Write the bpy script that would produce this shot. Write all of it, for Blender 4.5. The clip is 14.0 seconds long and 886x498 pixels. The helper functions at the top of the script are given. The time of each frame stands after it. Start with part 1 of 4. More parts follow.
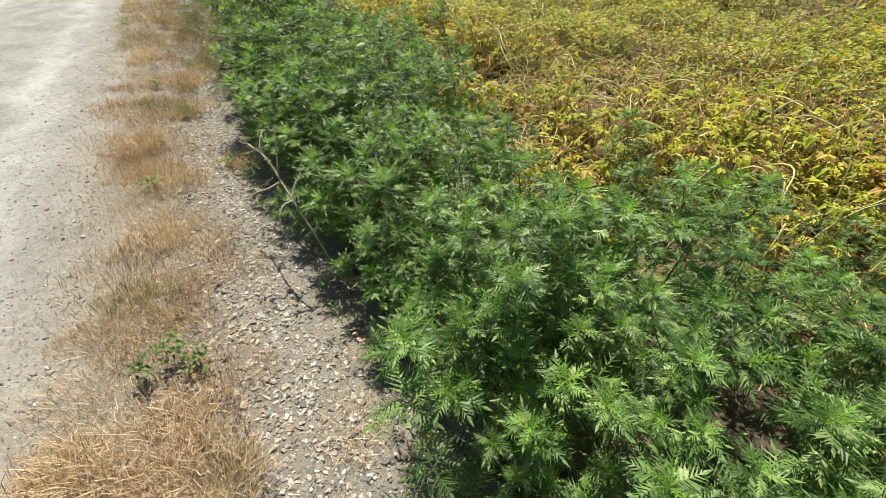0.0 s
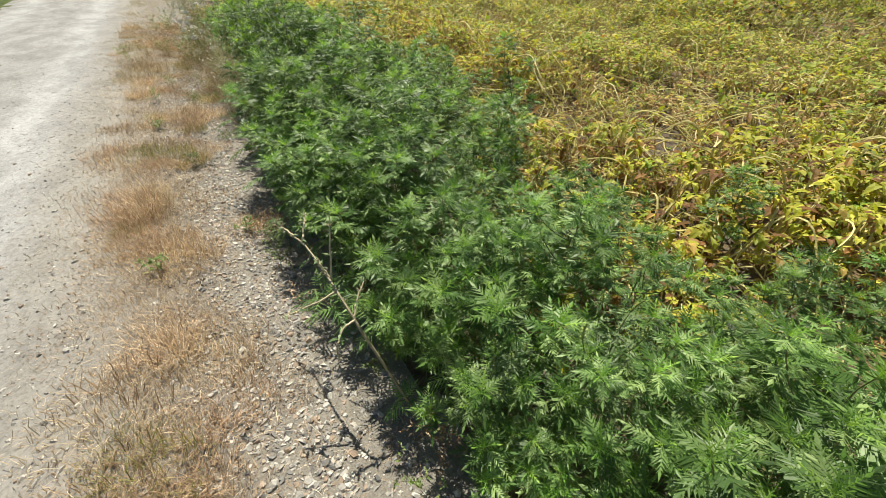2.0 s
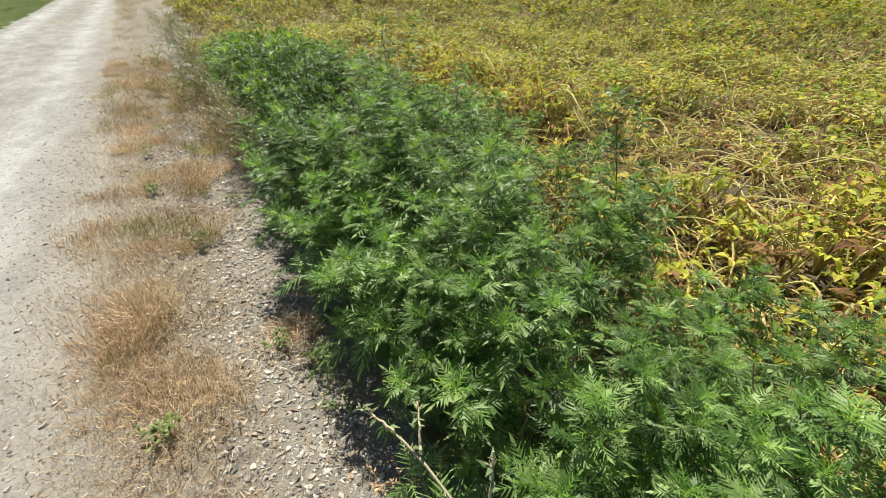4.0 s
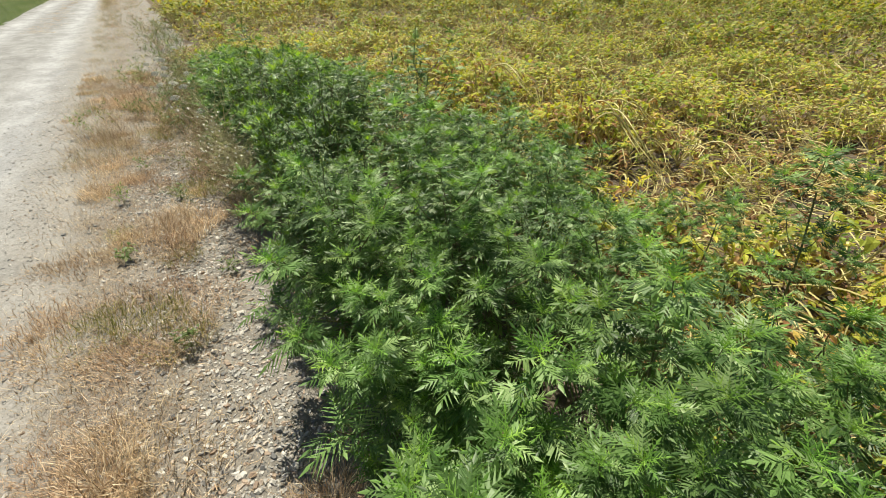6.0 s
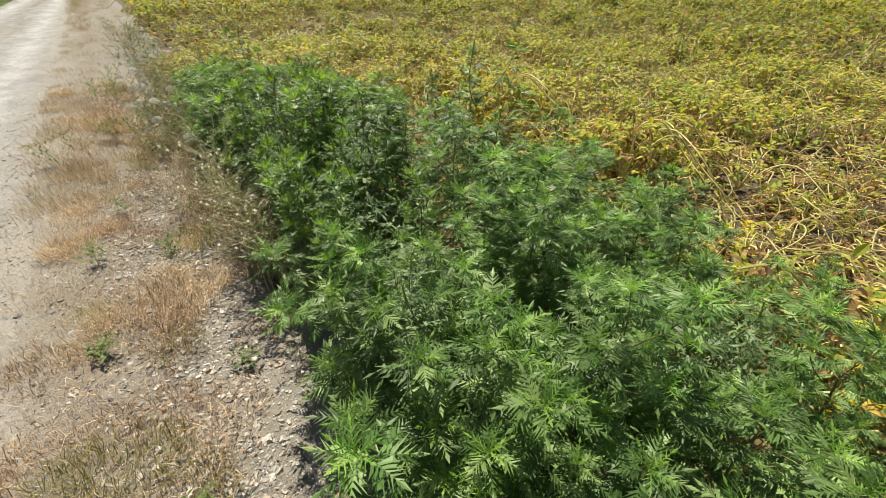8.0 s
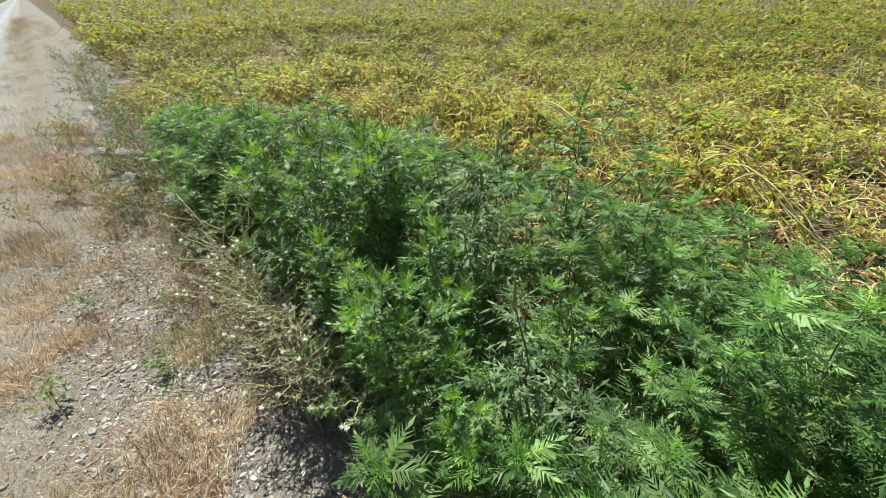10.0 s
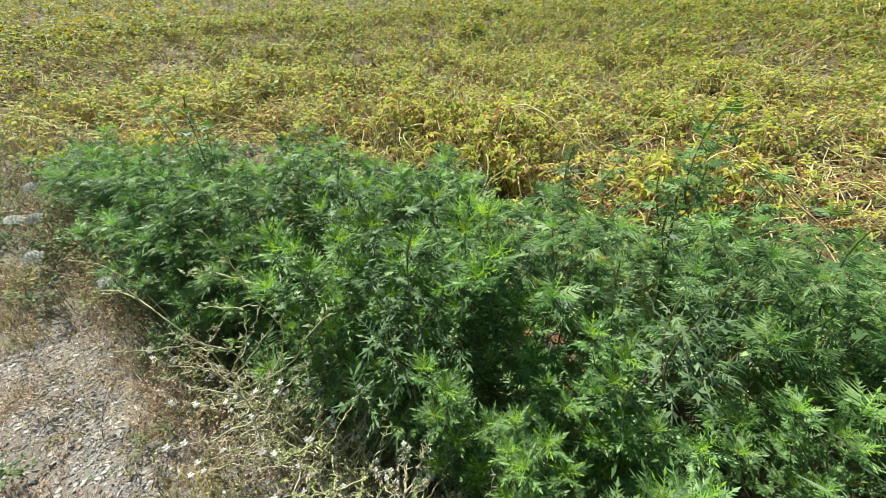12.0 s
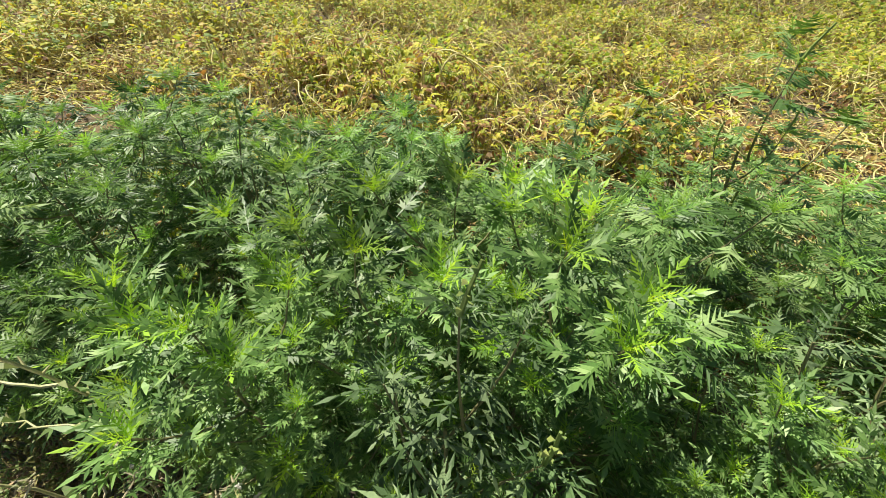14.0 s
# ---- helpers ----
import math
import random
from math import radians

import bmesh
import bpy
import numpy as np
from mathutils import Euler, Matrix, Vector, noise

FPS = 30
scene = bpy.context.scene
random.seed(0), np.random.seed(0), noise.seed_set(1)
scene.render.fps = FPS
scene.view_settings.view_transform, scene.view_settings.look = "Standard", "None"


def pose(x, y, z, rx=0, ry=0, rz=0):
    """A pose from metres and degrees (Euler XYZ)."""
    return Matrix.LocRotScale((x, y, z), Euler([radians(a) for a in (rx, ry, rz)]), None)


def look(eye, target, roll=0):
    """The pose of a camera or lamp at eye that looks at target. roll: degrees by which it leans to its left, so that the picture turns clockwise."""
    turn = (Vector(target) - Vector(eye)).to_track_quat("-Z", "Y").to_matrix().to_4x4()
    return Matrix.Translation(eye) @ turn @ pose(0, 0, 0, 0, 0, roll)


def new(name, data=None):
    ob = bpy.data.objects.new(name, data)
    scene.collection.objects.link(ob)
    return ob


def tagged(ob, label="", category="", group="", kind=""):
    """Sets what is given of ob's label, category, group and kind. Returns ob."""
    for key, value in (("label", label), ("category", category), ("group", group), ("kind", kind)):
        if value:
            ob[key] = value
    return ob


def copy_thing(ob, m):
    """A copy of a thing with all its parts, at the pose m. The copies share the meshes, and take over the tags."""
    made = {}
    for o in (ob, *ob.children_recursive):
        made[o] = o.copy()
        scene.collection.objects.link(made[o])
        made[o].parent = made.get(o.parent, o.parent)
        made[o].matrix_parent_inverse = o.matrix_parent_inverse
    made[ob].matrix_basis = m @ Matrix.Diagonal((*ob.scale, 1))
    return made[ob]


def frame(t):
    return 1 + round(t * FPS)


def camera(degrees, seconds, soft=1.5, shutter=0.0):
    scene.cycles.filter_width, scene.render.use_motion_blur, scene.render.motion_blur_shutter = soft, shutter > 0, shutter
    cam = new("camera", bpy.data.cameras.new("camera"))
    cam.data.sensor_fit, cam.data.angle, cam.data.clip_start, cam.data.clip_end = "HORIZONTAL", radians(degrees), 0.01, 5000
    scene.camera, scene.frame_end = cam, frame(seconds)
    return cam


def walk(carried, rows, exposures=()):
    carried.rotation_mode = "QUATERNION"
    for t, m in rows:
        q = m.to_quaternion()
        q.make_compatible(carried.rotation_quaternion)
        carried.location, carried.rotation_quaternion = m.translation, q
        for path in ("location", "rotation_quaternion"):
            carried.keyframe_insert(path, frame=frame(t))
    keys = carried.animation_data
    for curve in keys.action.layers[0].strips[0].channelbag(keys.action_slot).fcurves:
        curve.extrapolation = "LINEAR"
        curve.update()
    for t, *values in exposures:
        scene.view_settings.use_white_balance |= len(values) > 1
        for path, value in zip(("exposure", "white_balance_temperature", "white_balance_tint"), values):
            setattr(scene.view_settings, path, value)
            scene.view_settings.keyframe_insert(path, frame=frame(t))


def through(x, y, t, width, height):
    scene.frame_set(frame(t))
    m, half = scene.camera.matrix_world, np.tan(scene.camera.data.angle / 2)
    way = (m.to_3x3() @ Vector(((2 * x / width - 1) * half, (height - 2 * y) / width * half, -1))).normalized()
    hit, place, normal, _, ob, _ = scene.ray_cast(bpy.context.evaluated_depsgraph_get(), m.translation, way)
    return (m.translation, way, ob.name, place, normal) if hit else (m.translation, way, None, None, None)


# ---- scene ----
cam = camera(96.99, 14.0, soft=0.65)
PATH = [
    (0.0, pose(0.001, -0.000, 1.495, 49.69, -0.57, -30.26)),
    (0.5, pose(-0.045, 0.217, 1.489, 49.72, -0.53, -31.12)),
    (1.0, pose(-0.094, 0.404, 1.499, 50.02, -0.49, -31.44)),
    (1.5, pose(-0.077, 0.574, 1.477, 50.66, -0.42, -31.27)),
    (2.0, pose(-0.026, 0.841, 1.494, 51.45, -0.32, -30.94)),
    (2.5, pose(-0.054, 1.075, 1.490, 52.38, -0.21, -30.95)),
    (3.0, pose(-0.114, 1.346, 1.503, 53.14, 0.03, -31.46)),
    (3.2, pose(-0.118, 1.430, 1.502, 53.38, 0.07, -31.75)),
    (5.3, pose(0.015, 2.413, 1.541, 54.10, 0.72, -35.35)),
    (5.5, pose(0.013, 2.485, 1.539, 54.02, 0.75, -35.14)),
    (6.0, pose(0.060, 2.727, 1.504, 54.10, 0.65, -34.59)),
    (6.5, pose(0.079, 2.927, 1.488, 53.87, 0.47, -34.43)),
    (7.0, pose(0.060, 3.165, 1.485, 53.81, 0.43, -35.03)),
    (7.5, pose(0.038, 3.350, 1.508, 53.88, 0.49, -36.00)),
    (8.0, pose(0.078, 3.578, 1.498, 54.18, 0.43, -37.08)),
    (8.5, pose(0.113, 3.808, 1.483, 54.79, 0.48, -38.09)),
    (9.0, pose(0.093, 4.018, 1.489, 55.54, 0.52, -39.28)),
    (9.2, pose(0.068, 4.123, 1.492, 55.92, 0.61, -39.83)),
    (11.3, pose(0.091, 5.122, 1.563, 55.67, 1.67, -48.19)),
    (11.5, pose(0.071, 5.207, 1.572, 55.52, 1.77, -49.66)),
    (12.0, pose(0.078, 5.358, 1.558, 55.07, 1.60, -54.36)),
    (12.5, pose(0.173, 5.531, 1.506, 54.26, 1.01, -59.63)),
    (13.0, pose(0.241, 5.676, 1.476, 53.08, -0.03, -64.62)),
    (13.5, pose(0.292, 5.805, 1.423, 51.20, -1.27, -68.40)),
    (14.0, pose(0.394, 5.858, 1.326, 49.66, -2.09, -68.67)),
]
walk(cam, PATH, [(0.0, 0.59, 6950, 7), (6.0, 0.57, 6950, 6), (7.5, 0.54, 7250, 10), (9.0, 0.61, 6600, 4), (11.5, 0.66, 6100, 4), (12.5, 0.87, 6300, 5), (13.0, 0.97, 6550, 7), (14.0, 0.82, 6800, 8)])


# ---- light ----
SUN_AZ, SUN_EL = 20.0, 59.0          # ahead along the track, a little to the field side, high
world = bpy.data.worlds.new("sky")
scene.world = world
world.use_nodes = True
wn = world.node_tree
sky = wn.nodes.new("ShaderNodeTexSky")
sky.sky_type = 'NISHITA'
sky.sun_disc = False
sky.sun_elevation = radians(SUN_EL)
sky.sun_rotation = radians(SUN_AZ)
wn.links.new(sky.outputs[0], wn.nodes["Background"].inputs["Color"])
wn.nodes["Background"].inputs["Strength"].default_value = 0.05
sun = new("sun", bpy.data.lights.new("sun", 'SUN'))
sun.data.energy = 4.9
sun.data.angle = radians(0.53)
sun.data.color = (1.0, 0.95, 0.86)
sun_dir = Vector((math.sin(radians(SUN_AZ)) * math.cos(radians(SUN_EL)), math.cos(radians(SUN_AZ)) * math.cos(radians(SUN_EL)), math.sin(radians(SUN_EL))))
sun.matrix_world = look(sun_dir * 60, (0, 0, 0))


# ---- materials ----
def nodes_of(name, rough=0.8, spec=0.3):
    m = bpy.data.materials.new(name)
    m.use_nodes = True
    nt = m.node_tree
    b = nt.nodes["Principled BSDF"]
    b.inputs["Roughness"].default_value = rough
    b.inputs["Specular IOR Level"].default_value = spec
    return m, nt, b


def ramp(nt, fac, stops, mode='LINEAR'):
    r = nt.nodes.new("ShaderNodeValToRGB")
    r.color_ramp.interpolation = mode
    while len(r.color_ramp.elements) < len(stops):
        r.color_ramp.elements.new(0.5)
    for e, (p, c) in zip(r.color_ramp.elements, stops):
        e.position, e.color = p, (*c, 1)
    nt.links.new(fac, r.inputs[0])
    return r.outputs[0]


def noise_tex(nt, scale, detail=4, rough=0.6, coords=None):
    n = nt.nodes.new("ShaderNodeTexNoise")
    n.inputs["Scale"].default_value, n.inputs["Detail"].default_value, n.inputs["Roughness"].default_value = scale, detail, rough
    if coords is not None:
        nt.links.new(coords, n.inputs["Vector"])
    return n.outputs["Fac"]


def mixc(nt, fac, a, b, how='MIX'):
    m = nt.nodes.new("ShaderNodeMix")
    m.data_type, m.blend_type = 'RGBA', how
    for sock, v in ((m.inputs[0], fac), (m.inputs[6], a), (m.inputs[7], b)):
        if isinstance(v, (int, float)):
            sock.default_value = v
        elif isinstance(v, tuple):
            sock.default_value = (*v, 1)
        else:
            nt.links.new(v, sock)
    return m.outputs[2]


def math_node(nt, op, a, b=None):
    m = nt.nodes.new("ShaderNodeMath")
    m.operation = op
    for s, v in zip(m.inputs, (a, b)):
        if v is None:
            continue
        if isinstance(v, (int, float)):
            s.default_value = v
        else:
            nt.links.new(v, s)
    return m.outputs[0]


def bump(nt, b, height, strength, dist):
    n = nt.nodes.new("ShaderNodeBump")
    n.inputs["Strength"].default_value, n.inputs["Distance"].default_value = strength, dist
    nt.links.new(height, n.inputs["Height"])
    nt.links.new(n.outputs[0], b.inputs["Normal"])


def world_pos(nt):
    return nt.nodes.new("ShaderNodeNewGeometry").outputs["Position"]


def leaf_material(name, stops, rough=0.5, through=0.35, spec=0.35, thru_gain=(1.3, 1.25, 0.6)):
    """Thin leaf: each leaf has its own shade, each plant its own cast; sunlight comes through."""
    m, nt, b = nodes_of(name, rough, spec)
    geo = nt.nodes.new("ShaderNodeNewGeometry")
    info = nt.nodes.new("ShaderNodeObjectInfo")
    col = ramp(nt, geo.outputs["Random Per Island"], stops)
    hsv = nt.nodes.new("ShaderNodeHueSaturation")
    nt.links.new(col, hsv.inputs["Color"])
    val = nt.nodes.new("ShaderNodeMapRange")
    val.inputs["To Min"].default_value, val.inputs["To Max"].default_value = 0.72, 1.28
    nt.links.new(info.outputs["Random"], val.inputs[0])
    nt.links.new(val.outputs[0], hsv.inputs["Value"])
    hue = nt.nodes.new("ShaderNodeMapRange")
    hue.inputs["To Min"].default_value, hue.inputs["To Max"].default_value = 0.485, 0.515
    nt.links.new(noise_tex(nt, 1.7, 2, coords=geo.outputs["Position"]), hue.inputs[0])
    nt.links.new(hue.outputs[0], hsv.inputs["Hue"])
    fine = ramp(nt, noise_tex(nt, 160, 3, coords=geo.outputs["Position"]), [(0.3, (0.82, 0.82, 0.82)), (0.7, (1.1, 1.1, 1.1))])
    c = mixc(nt, 1.0, hsv.outputs[0], fine, 'MULTIPLY')
    nt.links.new(c, b.inputs["Base Color"])
    tr = nt.nodes.new("ShaderNodeBsdfTranslucent")
    nt.links.new(mixc(nt, 1.0, c, thru_gain, 'MULTIPLY'), tr.inputs["Color"])
    mx = nt.nodes.new("ShaderNodeMixShader")
    mx.inputs[0].default_value = through
    nt.links.new(b.outputs[0], mx.inputs[1])
    nt.links.new(tr.outputs[0], mx.inputs[2])
    nt.links.new(mx.outputs[0], nt.nodes["Material Output"].inputs["Surface"])
    return m


def stem_material(name, c0, c1, rough=0.6):
    m, nt, b = nodes_of(name, rough)
    geo = nt.nodes.new("ShaderNodeNewGeometry")
    a = ramp(nt, geo.outputs["Random Per Island"], [(0.0, c0), (1.0, c1)])
    f = ramp(nt, noise_tex(nt, 60, 4, coords=geo.outputs["Position"]), [(0.3, (0.7, 0.68, 0.62)), (0.7, (1.15, 1.12, 1.08))])
    nt.links.new(mixc(nt, 1.0, a, f, 'MULTIPLY'), b.inputs["Base Color"])
    return m


def road_material():
    m, nt, b = nodes_of("pale_compacted_gravel", 0.85, 0.25)
    p = world_pos(nt)
    sep = nt.nodes.new("ShaderNodeSeparateXYZ")
    nt.links.new(p, sep.inputs[0])
    drawn = nt.nodes.new("ShaderNodeVectorMath")         # worn along the way that wheels go
    drawn.operation = 'MULTIPLY'
    drawn.inputs[1].default_value = (1.0, 0.5, 1.0)
    nt.links.new(p, drawn.inputs[0])
    wide = noise_tex(nt, 1.1, 4, coords=drawn.outputs[0])
    mid = noise_tex(nt, 8, 6, 0.65, drawn.outputs[0])
    fine = noise_tex(nt, 90, 6, 0.75, p)
    blot = noise_tex(nt, 3.2, 5, 0.55, drawn.outputs[0])
    base = ramp(nt, wide, [(0.3, (0.262, 0.266, 0.264)), (0.5, (0.305, 0.310, 0.308)), (0.72, (0.355, 0.362, 0.361))])
    base = mixc(nt, 0.55, base, ramp(nt, mid, [(0.32, (0.80, 0.795, 0.785)), (0.6, (1.05, 1.045, 1.04))]), 'MULTIPLY')
    base = mixc(nt, 0.9, base, ramp(nt, blot, [(0.38, (0.86, 0.855, 0.845)), (0.50, (0.98, 0.975, 0.97)), (0.55, (1.10, 1.10, 1.10))]), 'MULTIPLY')
    # polished pale wheel tracks, with loose grit between and beside them
    wob = math_node(nt, 'ADD', sep.outputs[0], math_node(nt, 'MULTIPLY', math_node(nt, 'SUBTRACT', wide, 0.5), 0.5))
    t1 = math_node(nt, 'ABSOLUTE', math_node(nt, 'ADD', wob, 1.55))
    t2 = math_node(nt, 'ABSOLUTE', math_node(nt, 'ADD', wob, 3.15))
    track = math_node(nt, 'MINIMUM', t1, t2)
    pale = ramp(nt, track, [(0.10, (1.18, 1.18, 1.19)), (0.40, (0.93, 0.92, 0.90))])
    base = mixc(nt, 1.0, base, pale, 'MULTIPLY')
    edge = nt.nodes.new("ShaderNodeMapRange")
    edge.inputs["From Min"].default_value, edge.inputs["From Max"].default_value = -1.45, -0.80
    edge.inputs["To Max"].default_value = 0.85
    nt.links.new(math_node(nt, 'ADD', wob, math_node(nt, 'MULTIPLY', math_node(nt, 'SUBTRACT', mid, 0.5), 0.9)), edge.inputs[0])
    base = mixc(nt, edge.outputs[0], base, (0.30, 0.278, 0.242))
    coarse = noise_tex(nt, 28, 5, 0.7, p)
    base = mixc(nt, 0.8, base, ramp(nt, coarse, [(0.36, (0.74, 0.73, 0.72)), (0.52, (1.0, 1.0, 1.0)), (0.66, (1.12, 1.12, 1.12))]), 'MULTIPLY')
    grit = ramp(nt, fine, [(0.33, (0.62, 0.61, 0.60)), (0.5, (1.0, 1.0, 1.0)), (0.7, (1.16, 1.16, 1.16))])
    nt.links.new(mixc(nt, 0.85, base, grit, 'MULTIPLY'), b.inputs["Base Color"])
    h = math_node(nt, 'ADD', math_node(nt, 'MULTIPLY', mid, 1.6), math_node(nt, 'MULTIPLY', fine, 0.5))
    bump(nt, b, h, 0.45, 0.015)
    return m


def earth_material(name, dark, light, straw, straw_at=0.56, scale=1.0, track=False):
    m, nt, b = nodes_of(name, 0.95, 0.15)
    p = world_pos(nt)
    wide = noise_tex(nt, 2.2 * scale, 5, coords=p)
    mid = noise_tex(nt, 18 * scale, 6, 0.7, p)
    fine = noise_tex(nt, 110, 5, 0.75, p)
    base = ramp(nt, mid, [(0.3, dark), (0.7, light)])
    base = mixc(nt, ramp(nt, wide, [(straw_at - 0.12, (0, 0, 0)), (straw_at + 0.1, (1, 1, 1))]), base, straw)
    if track:
        sep = nt.nodes.new("ShaderNodeSeparateXYZ")
        nt.links.new(p, sep.inputs[0])
        side = math_node(nt, 'ADD', sep.outputs[0], math_node(nt, 'MULTIPLY', math_node(nt, 'SUBTRACT', wide, 0.5), 0.7))
        rng_ = nt.nodes.new("ShaderNodeMapRange")
        rng_.inputs["From Min"].default_value, rng_.inputs["From Max"].default_value = -0.84, -0.44
        nt.links.new(side, rng_.inputs[0])
        strip = nt.nodes.new("ShaderNodeMapRange")
        strip.inputs["From Min"].default_value, strip.inputs["From Max"].default_value = -0.42, -0.12
        strip.inputs["To Max"].default_value = 0.7
        nt.links.new(side, strip.inputs[0])
        base = mixc(nt, strip.outputs[0], base, (0.27, 0.255, 0.225))
        base = mixc(nt, rng_.outputs[0], mixc(nt, 0.88, base, (0.335, 0.32, 0.29)), base)
    g = ramp(nt, fine, [(0.3, (0.55, 0.55, 0.55)), (0.55, (1, 1, 1)), (0.75, (1.25, 1.22, 1.18))])
    nt.links.new(mixc(nt, 0.9, base, g, 'MULTIPLY'), b.inputs["Base Color"])
    bump(nt, b, math_node(nt, 'ADD', mid, math_node(nt, 'MULTIPLY', fine, 0.5)), 0.7, 0.02)
    return m


def stone_material():
    m, nt, b = nodes_of("grey_shale_stone", 0.8, 0.3)
    geo = nt.nodes.new("ShaderNodeNewGeometry")
    info = nt.nodes.new("ShaderNodeObjectInfo")
    r = math_node(nt, 'FRACT', math_node(nt, 'ADD', geo.outputs["Random Per Island"], info.outputs["Random"]))
    a = ramp(nt, r, [(0.0, (0.15, 0.15, 0.148)), (0.25, (0.32, 0.31, 0.285)), (0.52, (0.45, 0.435, 0.40)), (0.74, (0.62, 0.60, 0.545)), (0.88, (0.40, 0.32, 0.25)), (1.0, (0.28, 0.21, 0.155))])
    f = ramp(nt, noise_tex(nt, 70, 5, 0.7, geo.outputs["Position"]), [(0.3, (0.72, 0.72, 0.73)), (0.7, (1.12, 1.11, 1.1))])
    nt.links.new(mixc(nt, 1.0, a, f, 'MULTIPLY'), b.inputs["Base Color"])
    bump(nt, b, noise_tex(nt, 120, 5, 0.7, geo.outputs["Position"]), 0.5, 0.004)
    return m


M_LEAF = leaf_material("ragweed_leaf", [(0.0, (0.055, 0.118, 0.027)), (0.3, (0.103, 0.202, 0.052)), (0.7, (0.185, 0.313, 0.094)), (1.0, (0.32, 0.45, 0.18))], rough=0.45, spec=0.4, through=0.33)
M_TIP = leaf_material("ragweed_tip_leaf", [(0.0, (0.13, 0.28, 0.050)), (0.6, (0.22, 0.41, 0.07)), (1.0, (0.34, 0.53, 0.10))], through=0.36)
M_YOUNG = leaf_material("young_ragweed_leaf", [(0.0, (0.22, 0.41, 0.045)), (0.6, (0.34, 0.54, 0.05)), (1.0, (0.48, 0.62, 0.06))], through=0.4)
M_GREY = leaf_material("grey_green_leaf", [(0.0, (0.055, 0.105, 0.034)), (0.5, (0.098, 0.170, 0.060)), (1.0, (0.20, 0.28, 0.13))], rough=0.6, through=0.16)
M_RSTEM = stem_material("ragweed_stem", (0.13, 0.18, 0.06), (0.20, 0.16, 0.09))
M_SPIKE = leaf_material("flower_spike", [(0.0, (0.16, 0.24, 0.06)), (1.0, (0.30, 0.34, 0.10))], through=0.2)
M_POT = leaf_material("dying_potato_leaf", [(0.0, (0.22, 0.30, 0.035)), (0.25, (0.37, 0.42, 0.05)), (0.5, (0.52, 0.52, 0.07)), (0.72, (0.64, 0.58, 0.11)), (0.84, (0.52, 0.38, 0.10)), (0.95, (0.33, 0.19, 0.07)), (1.0, (0.20, 0.10, 0.04))], rough=0.6, through=0.4, thru_gain=(1.25, 1.15, 0.6))
M_POTG = leaf_material("green_potato_leaf", [(0.0, (0.13, 0.22, 0.035)), (0.5, (0.26, 0.35, 0.05)), (1.0, (0.44, 0.47, 0.075))], rough=0.55, through=0.4)
M_POTB = leaf_material("withered_leaf", [(0.0, (0.12, 0.065, 0.03)), (0.5, (0.26, 0.14, 0.055)), (1.0, (0.40, 0.26, 0.10))], rough=0.8, through=0.2)
M_PSTEM = stem_material("potato_stem", (0.50, 0.46, 0.16), (0.78, 0.70, 0.38))
M_STRAW = leaf_material("dry_grass_blade", [(0.0, (0.24, 0.165, 0.10)), (0.3, (0.48, 0.345, 0.21)), (0.65, (0.68, 0.52, 0.34)), (1.0, (0.87, 0.76, 0.57))], rough=0.7, through=0.25, thru_gain=(1.1, 1.05, 0.9))
M_RUST = leaf_material("rusty_dry_grass", [(0.0, (0.22, 0.14, 0.085)), (0.5, (0.47, 0.325, 0.20)), (1.0, (0.69, 0.535, 0.36))], rough=0.75, through=0.2, thru_gain=(1.1, 1.05, 0.9))
M_GRASS = leaf_material("green_grass_blade", [(0.0, (0.05, 0.11, 0.025)), (0.6, (0.10, 0.17, 0.04)), (1.0, (0.22, 0.24, 0.08))], through=0.35)
M_WEED = leaf_material("verge_weed_leaf", [(0.0, (0.08, 0.14, 0.035)), (0.6, (0.15, 0.22, 0.06)), (1.0, (0.25, 0.30, 0.10))], through=0.3)
M_OLIVE = leaf_material("olive_dry_leaf", [(0.0, (0.14, 0.16, 0.045)), (0.5, (0.26, 0.25, 0.085)), (1.0, (0.44, 0.37, 0.17))], rough=0.7, through=0.25)
M_TWIG = stem_material("dry_weed_stalk", (0.42, 0.37, 0.24), (0.58, 0.53, 0.38))
M_BENT = stem_material("bent_weed_stalk", (0.38, 0.41, 0.17), (0.53, 0.52, 0.29))
M_DULL = stem_material("grey_weed_stalk", (0.26, 0.25, 0.16), (0.38, 0.34, 0.23))
M_DEADTW = stem_material("brown_weed_stalk", (0.17, 0.11, 0.06), (0.32, 0.22, 0.13))
M_WHITE = leaf_material("white_petal", [(0.0, (0.76, 0.75, 0.68)), (1.0, (0.88, 0.87, 0.82))], through=0.5, thru_gain=(1, 1, 1))
M_YELLOW = leaf_material("yellow_leaf", [(0.0, (0.62, 0.50, 0.03)), (1.0, (0.75, 0.62, 0.06))], through=0.4)
M_STONE = stone_material()
M_ROAD = road_material()
M_VERGE = earth_material("stony_verge_earth", (0.145, 0.125, 0.102), (0.35, 0.32, 0.275), (0.28, 0.235, 0.175), 0.62, 1.0, True)
M_SOIL = earth_material("dark_field_soil", (0.075, 0.060, 0.045), (0.17, 0.14, 0.105), (0.24, 0.17, 0.075), 0.6)
M_MEADOW = earth_material("meadow_earth", (0.05, 0.08, 0.025), (0.11, 0.14, 0.045), (0.20, 0.19, 0.08), 0.66, 0.4)


